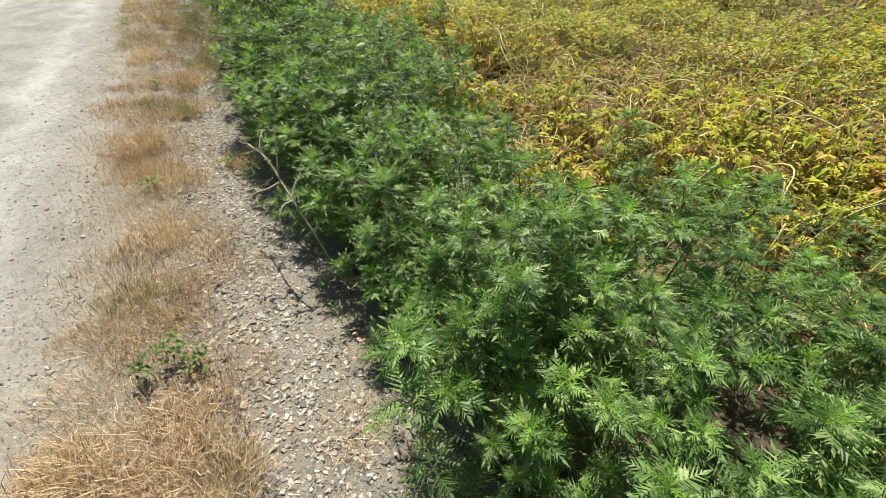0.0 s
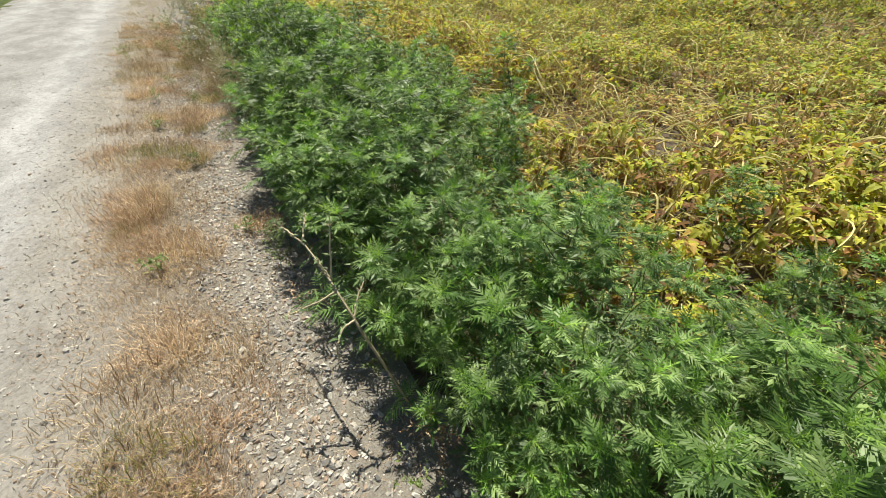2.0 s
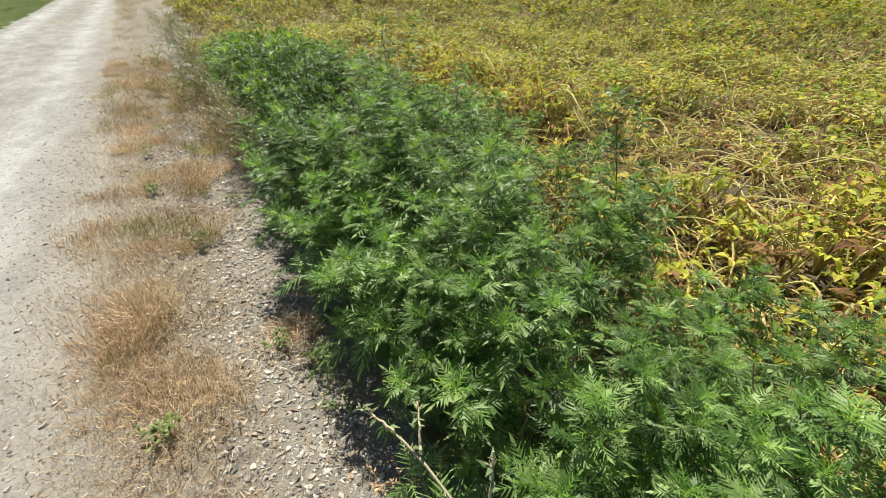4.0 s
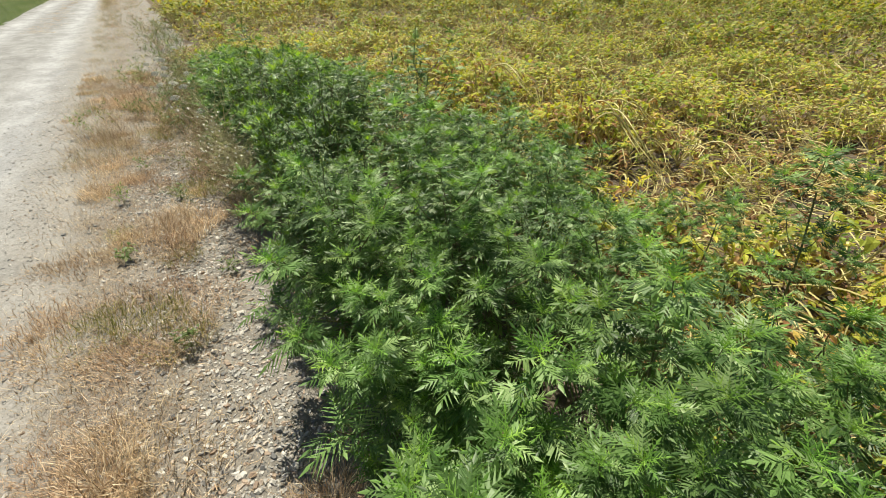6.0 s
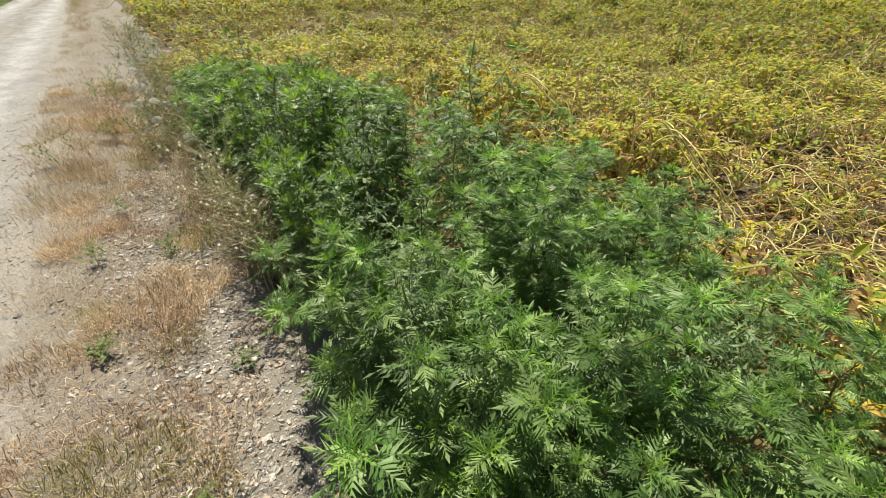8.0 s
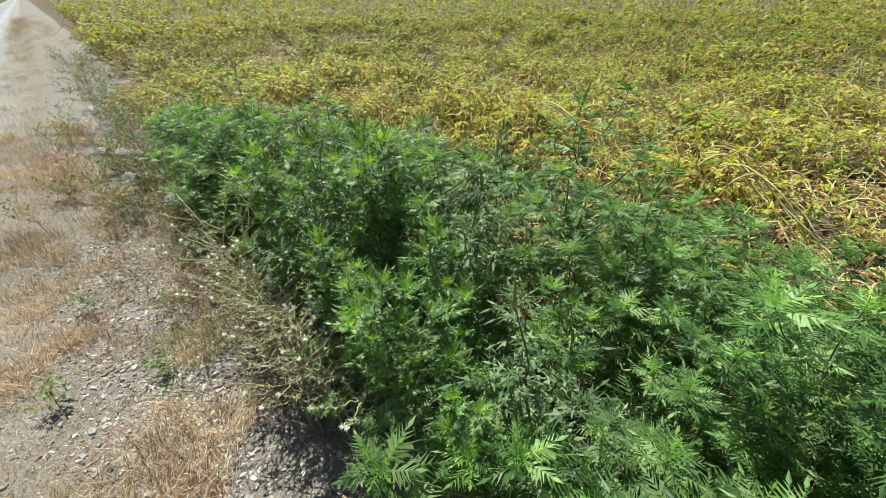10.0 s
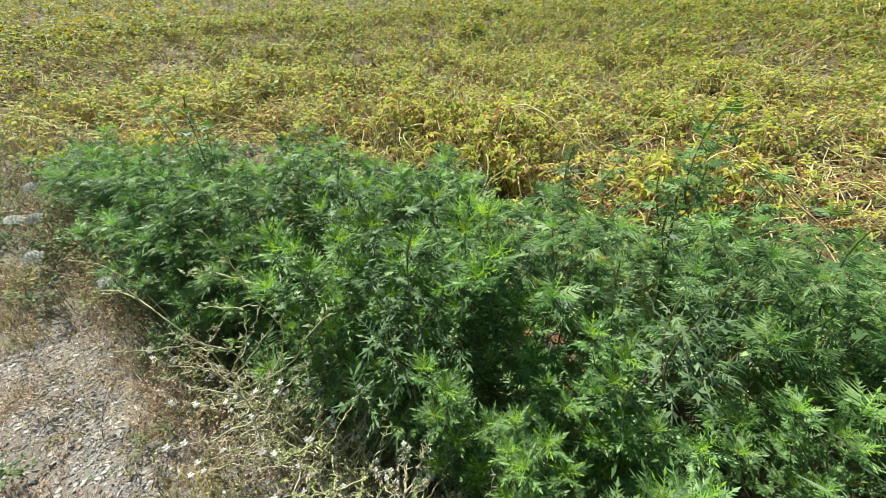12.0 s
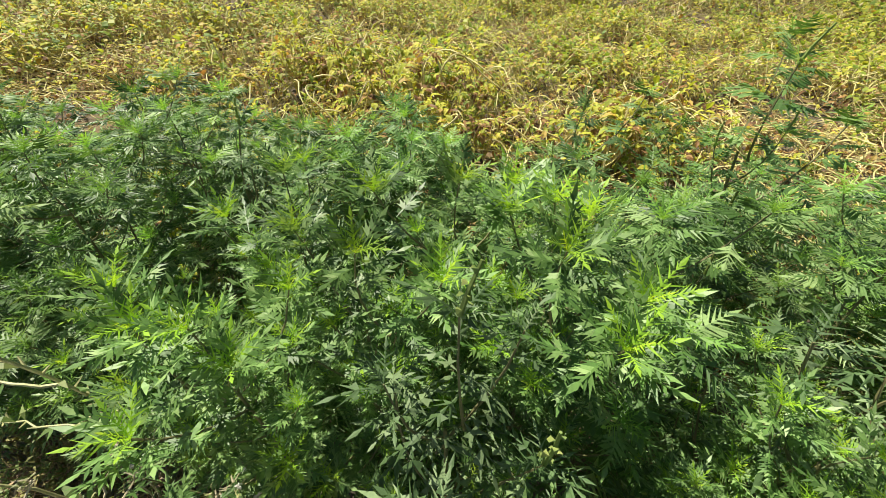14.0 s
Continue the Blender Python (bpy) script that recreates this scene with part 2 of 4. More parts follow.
# ---- mesh tools: everything is triangles in arrays ----
class Geo:
    def __init__(self):
        self.v, self.t, self.m, self.n = [], [], [], 0

    def add(self, v, t, mat=0):
        v, t = np.asarray(v, float).reshape(-1, 3), np.asarray(t, int).reshape(-1, 3)
        self.v.append(v)
        self.t.append(t + self.n)
        self.m.append(np.full(len(t), mat) if np.isscalar(mat) else np.asarray(mat))
        self.n += len(v)
        return self

    def arrays(self):
        return np.concatenate(self.v), np.concatenate(self.t), np.concatenate(self.m)


def mesh_of(name, v, t, m, mats, smooth=False):
    me = bpy.data.meshes.new(name)
    me.vertices.add(len(v))
    me.vertices.foreach_set("co", np.ascontiguousarray(v, np.float32).ravel())
    me.loops.add(3 * len(t))
    me.loops.foreach_set("vertex_index", np.ascontiguousarray(t, np.int32).ravel())
    me.polygons.add(len(t))
    me.polygons.foreach_set("loop_start", np.arange(0, 3 * len(t), 3, dtype=np.int32))
    me.polygons.foreach_set("material_index", np.ascontiguousarray(m, np.int32))
    me.polygons.foreach_set("use_smooth", np.full(len(t), smooth))
    for x in mats:
        me.materials.append(x)
    me.update(calc_edges=True)
    return me


def geo_mesh(name, g, mats, smooth=False):
    return mesh_of(name, *g.arrays(), mats, smooth)


def part(name, me, parent, m=None, label=""):
    ob = new(name, me)
    ob.parent = parent
    if m is not None:
        ob.matrix_basis = m
    return tagged(ob, label)


def empty(name):
    return new(name)


def basis(z, up=(0, 0, 1)):
    """Rows x, y, z of a frame whose y runs along the direction given and whose z leans to up."""
    y = np.asarray(z, float)
    y = y / np.linalg.norm(y)
    x = np.cross(y, up)
    if np.linalg.norm(x) < 1e-4:
        x = np.cross(y, (1, 0, 0))
    x = x / np.linalg.norm(x)
    return np.stack([x, y, np.cross(x, y)])


def tube(g, path, r0, r1, sides=5, mat=0):
    path = np.asarray(path, float)
    n = len(path)
    rings = []
    for i, p in enumerate(path):
        d = path[min(i + 1, n - 1)] - path[max(i - 1, 0)]
        b = basis(d, (0.31, 0.2, 0.93))
        r = r0 + (r1 - r0) * i / (n - 1)
        a = np.arange(sides) * 2 * math.pi / sides
        rings.append(p + r * (np.cos(a)[:, None] * b[0] + np.sin(a)[:, None] * b[2]))
    tris = []
    for i in range(n - 1):
        for k in range(sides):
            a, b2, c, d = i * sides + k, i * sides + (k + 1) % sides, (i + 1) * sides + k, (i + 1) * sides + (k + 1) % sides
            tris += [(a, b2, d), (a, d, c)]
    end = (n - 1) * sides
    tris += [(end, end + k, end + k + 1) for k in range(1, sides - 1)]
    g.add(np.concatenate(rings), tris, mat)


def stamp(v, t, m, places):
    """One mesh's arrays set down at many 4x4 places, as one set of arrays."""
    k, n = len(places), len(v)
    P = np.asarray(places, float)
    V = np.einsum('kij,nj->kni', P[:, :3, :3], v) + P[:, None, :3, 3]
    T = (t[None] + (np.arange(k) * n)[:, None, None]).reshape(-1, 3)
    return V.reshape(-1, 3), T, np.tile(m, k)


def join(groups):
    g = Geo()
    for v, t, m in groups:
        g.add(v, t, m)
    return g.arrays()


def place(x, y, z, rz, s=1.0, tilt=0.0, way=0.0):
    """A 4x4 place: turned by rz, leaning by tilt towards way."""
    ax = Vector((-math.sin(way), math.cos(way), 0))
    return Matrix.Translation((x, y, z)) @ Matrix.Rotation(tilt, 4, ax) @ Matrix.Rotation(rz, 4, 'Z') @ Matrix.Scale(s, 4)


# ---- the lie of the land: x across the track, y along it ----
def height(x, y):
    x, y = np.asarray(x, float), np.asarray(y, float)
    z = np.interp(x, [-30, -6, -4.4, -3.9, -2.4, -0.85, -0.45, 0.1, 0.6, 1.9, 3, 30], [-0.3, -0.15, -0.02, 0.0, 0.02, 0.0, -0.02, -0.12, -0.2, -0.32, -0.34, -0.34])
    z = z + np.interp(y, [6, 16], [1.0, 0.25]) * np.where(x < -0.9, 0.6, 1.0) * 0.012 * np.sin(3.1 * x + 1.3 * y) * np.sin(2.3 * y - 0.7 * x) + 0.006 * np.sin(9.7 * x + 2.1) * np.sin(8.3 * y + x)
    z = z + np.where(x > 1.9, 0.03 * np.sin(1.9 * x + 0.8 * y) * np.sin(1.1 * y), 0.0)
    rut = -0.022 * np.exp(-((x + 1.55) / 0.25) ** 2) - 0.022 * np.exp(-((x + 3.15) / 0.25) ** 2)
    return z + rut


def hz(x, y):
    return float(height(x, y))


def terrain():
    xs = np.concatenate([[-900, -300, -100, -50, -25, -14, -9, -6.5, -5.2, -4.6], np.arange(-4.2, 2.01, 0.07), [2.2, 2.5, 2.8, 3.2, 3.6, 4, 4.5, 5, 5.7, 6.5, 7.5, 9, 11, 14, 18, 25, 40, 70, 150, 400, 900]])
    ys = np.concatenate([[-400, -100, -40, -15, -7, -4, -2.6, -2], np.arange(-1.6, 13.0, 0.09), np.arange(13.2, 26, 0.4), [27, 29, 32, 36, 42, 50, 65, 90, 150, 300, 900]])
    X, Y = np.meshgrid(xs, ys)
    Z = height(X, Y)
    V = np.stack([X, Y, Z], -1).reshape(-1, 3)
    nx, ny = len(xs), len(ys)
    i, j = np.meshgrid(np.arange(nx - 1), np.arange(ny - 1))
    a = (j * nx + i).ravel()
    cx = (V[a, 0] + V[a + nx + 1, 0]) / 2
    cy = (V[a, 1] + V[a + nx + 1, 1]) / 2
    w = 0.10 * np.sin(2.9 * cy) * np.sin(1.3 * cy + 1) + 0.05 * np.sin(8.1 * cy + 2)
    region = np.where(cx < -3.72 + w, 0, np.where(cx < -0.84 + w * 0.6, 1, np.where(cx < np.interp(cy, [0, 7, 11, 13, 40], [0.45, 0.5, 1.0, 1.1, 1.4]) + w, 2, 3)))
    for k, (name, mat, lab) in enumerate((("ground", M_MEADOW, "grassy ground beyond the track"), ("road", M_ROAD, "pale compacted gravel farm track"), ("ground_verge", M_VERGE, "stony earth verge beside the track"), ("ground_field", M_SOIL, "dark crumbly soil of the potato field"))):
        q = a[region == k]
        T = np.concatenate([np.stack([q, q + 1, q + nx + 1], 1), np.stack([q, q + nx + 1, q + nx], 1)])
        used, inv = np.unique(T, return_inverse=True)
        me = mesh_of(name, V[used], inv.reshape(-1, 3), np.zeros(len(T), int), [mat], True)
        tagged(new(name, me), lab, "ground" if k != 1 else "track", kind="structure")


terrain()


# ---- leaves ----
def leaf_arrays(rng, pairs=5, fine=True, width=0.5, droop=0.25, lobe=0.07, fwd=0.72):
    """A deeply cut leaf of length 1 along +y, face up: pointed lobes in pairs on a midrib, one island, widest below the middle."""
    v, t = [(0, 0, 0)], []
    prev = 0
    for i, yy in enumerate(np.linspace(0.24, 0.80, pairs)):
        u = i / (pairs - 1)
        a, b = len(v), len(v) + 1
        v += [(0, yy - 0.040, 0), (0, yy + 0.030, 0), (-0.034, yy - 0.07, -0.01), (0.034, yy - 0.07, -0.01)]
        t += [(prev, a, a + 2), (prev, a + 3, a)]
        prev = b
        L = width * float(np.interp(u, [0, 0.28, 0.6, 1], [0.78, 1.08, 0.82, 0.36])) * rng.uniform(0.85, 1.15)
        for s in (-1, 1):
            f = fwd * (0.75 + 0.4 * u) + rng.uniform(-0.1, 0.1)
            dx, dy = s * L * math.cos(f), L * math.sin(f)
            h = rng.uniform(-0.11, 0.10)
            n = len(v)
            if fine:
                k = rng.uniform(0.42, 0.6)
                v += [(dx * k, yy + dy * k - lobe * (1 - 0.35 * u), h * 0.6 - 0.02), (dx, yy + dy, h)]
                t += [(a, n, n + 1), (a, n + 1, b)] if s > 0 else [(a, n + 1, n), (a, b, n + 1)]
                if u < 0.6:
                    v += [(dx * 0.80, yy + dy * 0.5 - lobe * 1.9, h - 0.02)]
                    t += [(a, n + 2, n)] if s > 0 else [(a, n, n + 2)]
            else:
                v += [(dx, yy + dy, h)]
                t += [(a, n, b)] if s > 0 else [(a, b, n)]
    n = len(v)
    v += [(-0.05, 0.92, 0), (0.05, 0.92, 0), (0, 1.12, 0)]
    t += [(prev, n + 1, n + 2), (prev, n + 2, n)]
    p = np.array(v, float)
    p = np.stack([p[:, 0], p[:, 1] * (1 - 0.12 * droop), p[:, 2] - droop * p[:, 1] ** 2 - 0.25 * np.abs(p[:, 0])], 1)
    return p, np.array(t)


def toothed_leaf(rng, pairs=6, width=0.46, droop=0.2):
    """The same leaf as seen from close by: slender lobes with teeth along both edges, on a thin winged midrib."""
    v, t = [(0, 0, 0)], []
    prev = (0, 0)
    for i, yy in enumerate(np.linspace(0.20, 0.84, pairs)):
        u = i / (pairs - 1)
        n = len(v)
        v += [(-0.016, yy, 0), (0.016, yy, 0)]
        t += [(prev[0], n + 1, n)] if i == 0 else [(prev[0], prev[1], n + 1), (prev[0], n + 1, n)]
        prev = (n, n + 1)
        L = width * float(np.interp(u, [0, 0.3, 0.65, 1], [0.72, 1.05, 0.80, 0.40])) * rng.uniform(0.85, 1.15)
        for s in (-1, 1):
            f = 0.62 + 0.35 * u + rng.uniform(-0.08, 0.08)
            d, w = np.array((s * math.cos(f), math.sin(f))), np.array((-s * math.sin(f), math.cos(f)))
            lift = rng.uniform(-0.10, 0.10)
            root = np.array((0, yy))
            k = len(v)
            line = [(0.0, -0.019), (0.0, 0.021), (0.42, 0.032), (0.45, -0.035), (1.0, 0.0)]
            if u < 0.75:
                line += [(0.72, -0.098), (0.64, 0.088)]
            for a, b in line:
                q = root + d * L * a + w * b * (1.15 - 0.5 * u)
                v.append((q[0], q[1], lift * a))
            tri = [(k, k + 3, k + 2), (k, k + 2, k + 1), (k + 2, k + 3, k + 4)]
            if u < 0.75:
                tri += [(k, k + 5, k + 3), (k + 1, k + 2, k + 6)]
            t += tri if s > 0 else [(a, c, b) for a, b, c in tri]
    n = len(v)
    v += [(-0.045, 0.95, 0), (0.045, 0.95, 0), (0, 1.14, 0)]
    t += [(prev[0], prev[1], n + 1), (prev[0], n + 1, n), (n, n + 1, n + 2)]
    p = np.array(v, float)
    p = np.stack([p[:, 0], p[:, 1] * (1 - 0.12 * droop), p[:, 2] - droop * p[:, 1] ** 2 - 0.22 * np.abs(p[:, 0])], 1)
    return p, np.array(t)


rng = random.Random(7)
LEAVES = [leaf_arrays(rng, 6, True, 0.43 + 0.05 * (k % 3), 0.10 + 0.12 * (k % 4), 0.055) for k in range(6)]
TOOTHED = [toothed_leaf(rng, 6, 0.39 + 0.04 * (k % 3), 0.04 + 0.11 * (k % 4)) for k in range(6)]
STAR = [toothed_leaf(rng, 6, 0.30 + 0.03 * (k % 3), -0.12 + 0.09 * (k % 4)) for k in range(6)]
SMALL = [leaf_arrays(rng, 4, False, 0.40, 0.05 + 0.07 * k) for k in range(4)]
CROWN = [leaf_arrays(rng, 6, True, 0.38 + 0.04 * (k % 3), 0.02 + 0.12 * (k % 4), 0.040, 0.82) for k in range(5)]
PLAIN = [leaf_arrays(rng, 6, False, 0.5, 0.2 + 0.1 * k) for k in range(4)]
GREYS = [leaf_arrays(rng, 3, True, 0.36, 0.3 + 0.1 * k, 0.08, 1.0) for k in range(4)]


def put_leaf(g, leaf, at, along, length, mat, up=(0, 0, 1)):
    V, T = leaf
    b = basis(along, up)
    g.add(np.asarray(at) + (V * length) @ b, T, mat)


def crown(seed, length=0.15, out=0.5, big=0.085, leaves=CROWN, rise=0):
    """A leading shoot: an axis with a few leaves that ends in an upturned star of leaves with a pale heart."""
    r = random.Random(seed)
    g = Geo()
    path = np.array([(out * length * (u - 0.3 * u * u), 0.012 * math.sin(3 * u + seed), length * (0.6 * u + 0.4 * u * u)) for u in np.linspace(0, 1, 5)])
    tube(g, path, 0.0025, 0.0016, 4, 0)
    a = r.uniform(0, 6.28)
    rows = [(0.45, -2, 1.0, 2), (0.70, 8, 1.1, 2), (0.88, 16 + rise, 1.15, 4), (0.96, 30 + rise, 1.05, 4), (1.0, 46 + rise, 0.78, 5), (1.0, 70, 0.48, 5)]
    for k, (u, up, size, count) in enumerate(rows):
        p = np.array([np.interp(u, np.linspace(0, 1, 5), path[:, c]) for c in range(3)])
        for i in range(count):
            el = math.radians(up + r.uniform(-8, 8))
            d = (math.cos(a) * math.cos(el), math.sin(a) * math.cos(el), math.sin(el))
            put_leaf(g, r.choice(leaves) if k < 4 else r.choice(SMALL), p, d, big * size * r.uniform(0.88, 1.12), 1 if k < 4 else 2)
            a += 2.4 + r.uniform(-0.2, 0.2)
    return g


def shoot(seed, length=0.24, out=0.6, big=0.085, nodes=5, leaves=LEAVES, mats=(1, 2), tip=5, spike=False):
    """A side shoot: it leaves the stem at the origin towards +x, turns up, and ends in a star of leaves."""
    r = random.Random(seed)
    g = Geo()
    path = []
    for i in range(6):
        u = i / 5
        path.append((out * length * (u - 0.28 * u * u) * 1.1, 0.02 * math.sin(3 * u + seed), length * (0.55 * u + 0.45 * u * u)))
    path = np.array(path)
    tube(g, path, 0.0034, 0.0016, 4, 0)
    ang = r.uniform(0, 6.28)
    for i in range(nodes):
        u = 0.34 + 0.64 * (i / (nodes - 1)) ** 0.7
        p = np.array([np.interp(u, np.linspace(0, 1, 6), path[:, c]) for c in range(3)])
        for s in (0, math.pi):
            a = ang + s + r.uniform(-0.35, 0.35)
            el = math.radians(2 + 40 * (i / nodes) + r.uniform(-14, 14))
            d = (math.cos(a) * math.cos(el), math.sin(a) * math.cos(el), math.sin(el))
            size = big * (1.08 - 0.28 * i / nodes) * r.uniform(0.8, 1.2)
            put_leaf(g, r.choice(leaves), p, d, size, mats[0])
        ang += math.pi / 2 + r.uniform(-0.3, 0.3)
    top = path[-1]
    for i in range(tip):
        a = ang + i * 2.4
        el = math.radians(30 + 9 * i + r.uniform(-8, 8))
        d = (math.cos(a) * math.cos(el), math.sin(a) * math.cos(el), math.sin(el))
        put_leaf(g, r.choice(SMALL), top, d, big * (0.80 - 0.09 * i), mats[1] if i > 1 else mats[0])
    if spike:
        h = 0.075
        tube(g, [top, top + (0.004, 0.002, h * 0.5), top + (0.002, 0.004, h)], 0.004, 0.002, 5, 3)
        for i in range(9):
            a, zz = i * 2.4, h * (0.15 + 0.09 * i)
            c = top + np.array([0.005 * math.cos(a), 0.005 * math.sin(a), zz])
            o = np.array([math.cos(a), math.sin(a), -0.4]) * 0.006
            w = np.array([-math.sin(a), math.cos(a), 0]) * 0.004
            g.add([c - w, c + w, c + o - w * 0.5 + (0, 0, 0.003), c + o + w * 0.5 + (0, 0, -0.003)], [(0, 1, 2), (1, 3, 2)], 3)
    return g


RMATS = [M_RSTEM, M_LEAF, M_TIP, M_SPIKE]
HEART = [M_RSTEM, M_LEAF, M_YOUNG, M_SPIKE]
GMATS = [M_RSTEM, M_GREY, M_GREY, M_SPIKE]
SHOOTS = [geo_mesh("shoot", shoot(k, 0.20 + 0.03 * (k % 3), 0.90 + 0.14 * (k % 4), 0.086 + 0.008 * (k % 4)), RMATS) for k in range(9)]
CROWNS = [geo_mesh("shoot", crown(70 + k, 0.13 + 0.02 * (k % 3), 0.35 + 0.2 * (k % 3), 0.080 + 0.008 * (k % 3)), RMATS) for k in range(7)]
SIDE_CROWNS = [geo_mesh("shoot", crown(80 + k, 0.18, 1.05 + 0.15 * (k % 3), 0.076 + 0.008 * (k % 3)), RMATS) for k in range(6)]
SHADED = [geo_mesh("shoot", shoot(90 + k, 0.22, 1.1, 0.120, nodes=5, leaves=PLAIN, tip=2), RMATS) for k in range(4)]
NEAR_SHOOTS = [geo_mesh("shoot", shoot(110 + k, 0.20 + 0.03 * (k % 3), 1.0 + 0.12 * (k % 3), 0.070 + 0.006 * (k % 3), leaves=TOOTHED), HEART) for k in range(5)]
NEAR_CROWNS = [geo_mesh("shoot", crown(120 + k, 0.14 + 0.02 * (k % 3), 0.5 + 0.25 * (k % 4), 0.068 + 0.007 * (k % 3), STAR, 12), HEART) for k in range(7)]
SPIKED = [geo_mesh("shoot", shoot(30 + k, 0.20, 0.5, 0.085, nodes=5, tip=4, spike=True), RMATS) for k in range(2)]
GREYSH = [geo_mesh("shoot", shoot(50 + k, 0.24, 0.5, 0.075, nodes=5, leaves=GREYS, tip=4, spike=(k == 1)), GMATS) for k in range(3)]


def ragweed(seed, tall, count, first=0.22, pool=SHOOTS, mats=RMATS, spread=1.0, label="", lean=0.05):
    """A plant: an upright stem, side shoots all the way up, one at the top."""
    r = random.Random(seed)
    root = empty("ragweed_plant")
    tagged(root, label, "weed", "ragweed along the field edge")
    g = Geo()
    bx, by = r.uniform(-1, 1) * lean, r.uniform(-1, 1) * lean
    path = [(bx * u * u * tall, by * u * u * tall + 0.008 * math.sin(7 * u + seed), (tall - 0.16) * u - 0.02 * (1 - u)) for u in np.linspace(0, 1, 7)]
    path = np.array(path)
    tube(g, path, 0.0062, 0.0028, 5, 0)
    part("stem", geo_mesh("stem", g, [mats[0]]), root)
    a = r.uniform(0, 6.28)
    for i in range(count):
        u = first + (0.97 - first) * (i / (count - 1)) ** 0.72
        p = [float(np.interp(u, np.linspace(0, 1, 7), path[:, c])) for c in range(3)]
        s = spread * (1.46 - 0.50 * u) * r.uniform(0.85, 1.15)
        here = pool
        if pool is SHOOTS:
            here = SHADED if u < 0.42 else (SHOOTS if u < 0.50 else SIDE_CROWNS)
        elif pool is NEAR_SHOOTS:
            here = SHADED if u < 0.42 else (NEAR_SHOOTS if u < 0.54 else NEAR_CROWNS)
        part("shoot", r.choice(here), root, place(*p, a, s, r.uniform(-0.05, 0.3) * (1.2 - u), a))
        a += 2.4 + r.uniform(-0.35, 0.35)
    top = path[-1]
    part("shoot", r.choice(CROWNS if pool is SHOOTS else NEAR_CROWNS if pool is NEAR_SHOOTS else pool), root, place(float(top[0]) - 0.03, float(top[1]), float(top[2]) - 0.03, 0, 0.95, -0.35, 0))
    return root


EDGE_Y = [-1.5, 0.3, 0.8, 1.3, 1.6, 2.3, 2.7, 3.4, 4.0, 4.7, 5.3, 6.0, 7.2, 8.2, 9.6, 10.9]
EDGE_FRONT = [0.46, 0.43, 0.42, 0.41, 0.41, 0.38, 0.36, 0.37, 0.42, 0.49, 0.53, 0.55, 0.58, 0.62, 0.74, 0.90]
EDGE_BACK = [2.9, 2.6, 2.1, 1.6, 1.40, 1.60, 1.80, 1.90, 2.25, 2.6, 2.35, 2.15, 2.0, 1.65, 1.3, 1.05]
EDGE_TOP = [0.68, 0.72, 0.76, 0.80, 0.80, 0.84, 0.92, 0.88, 0.94, 0.94, 1.05, 1.03, 0.96, 0.86, 0.74, 0.60]


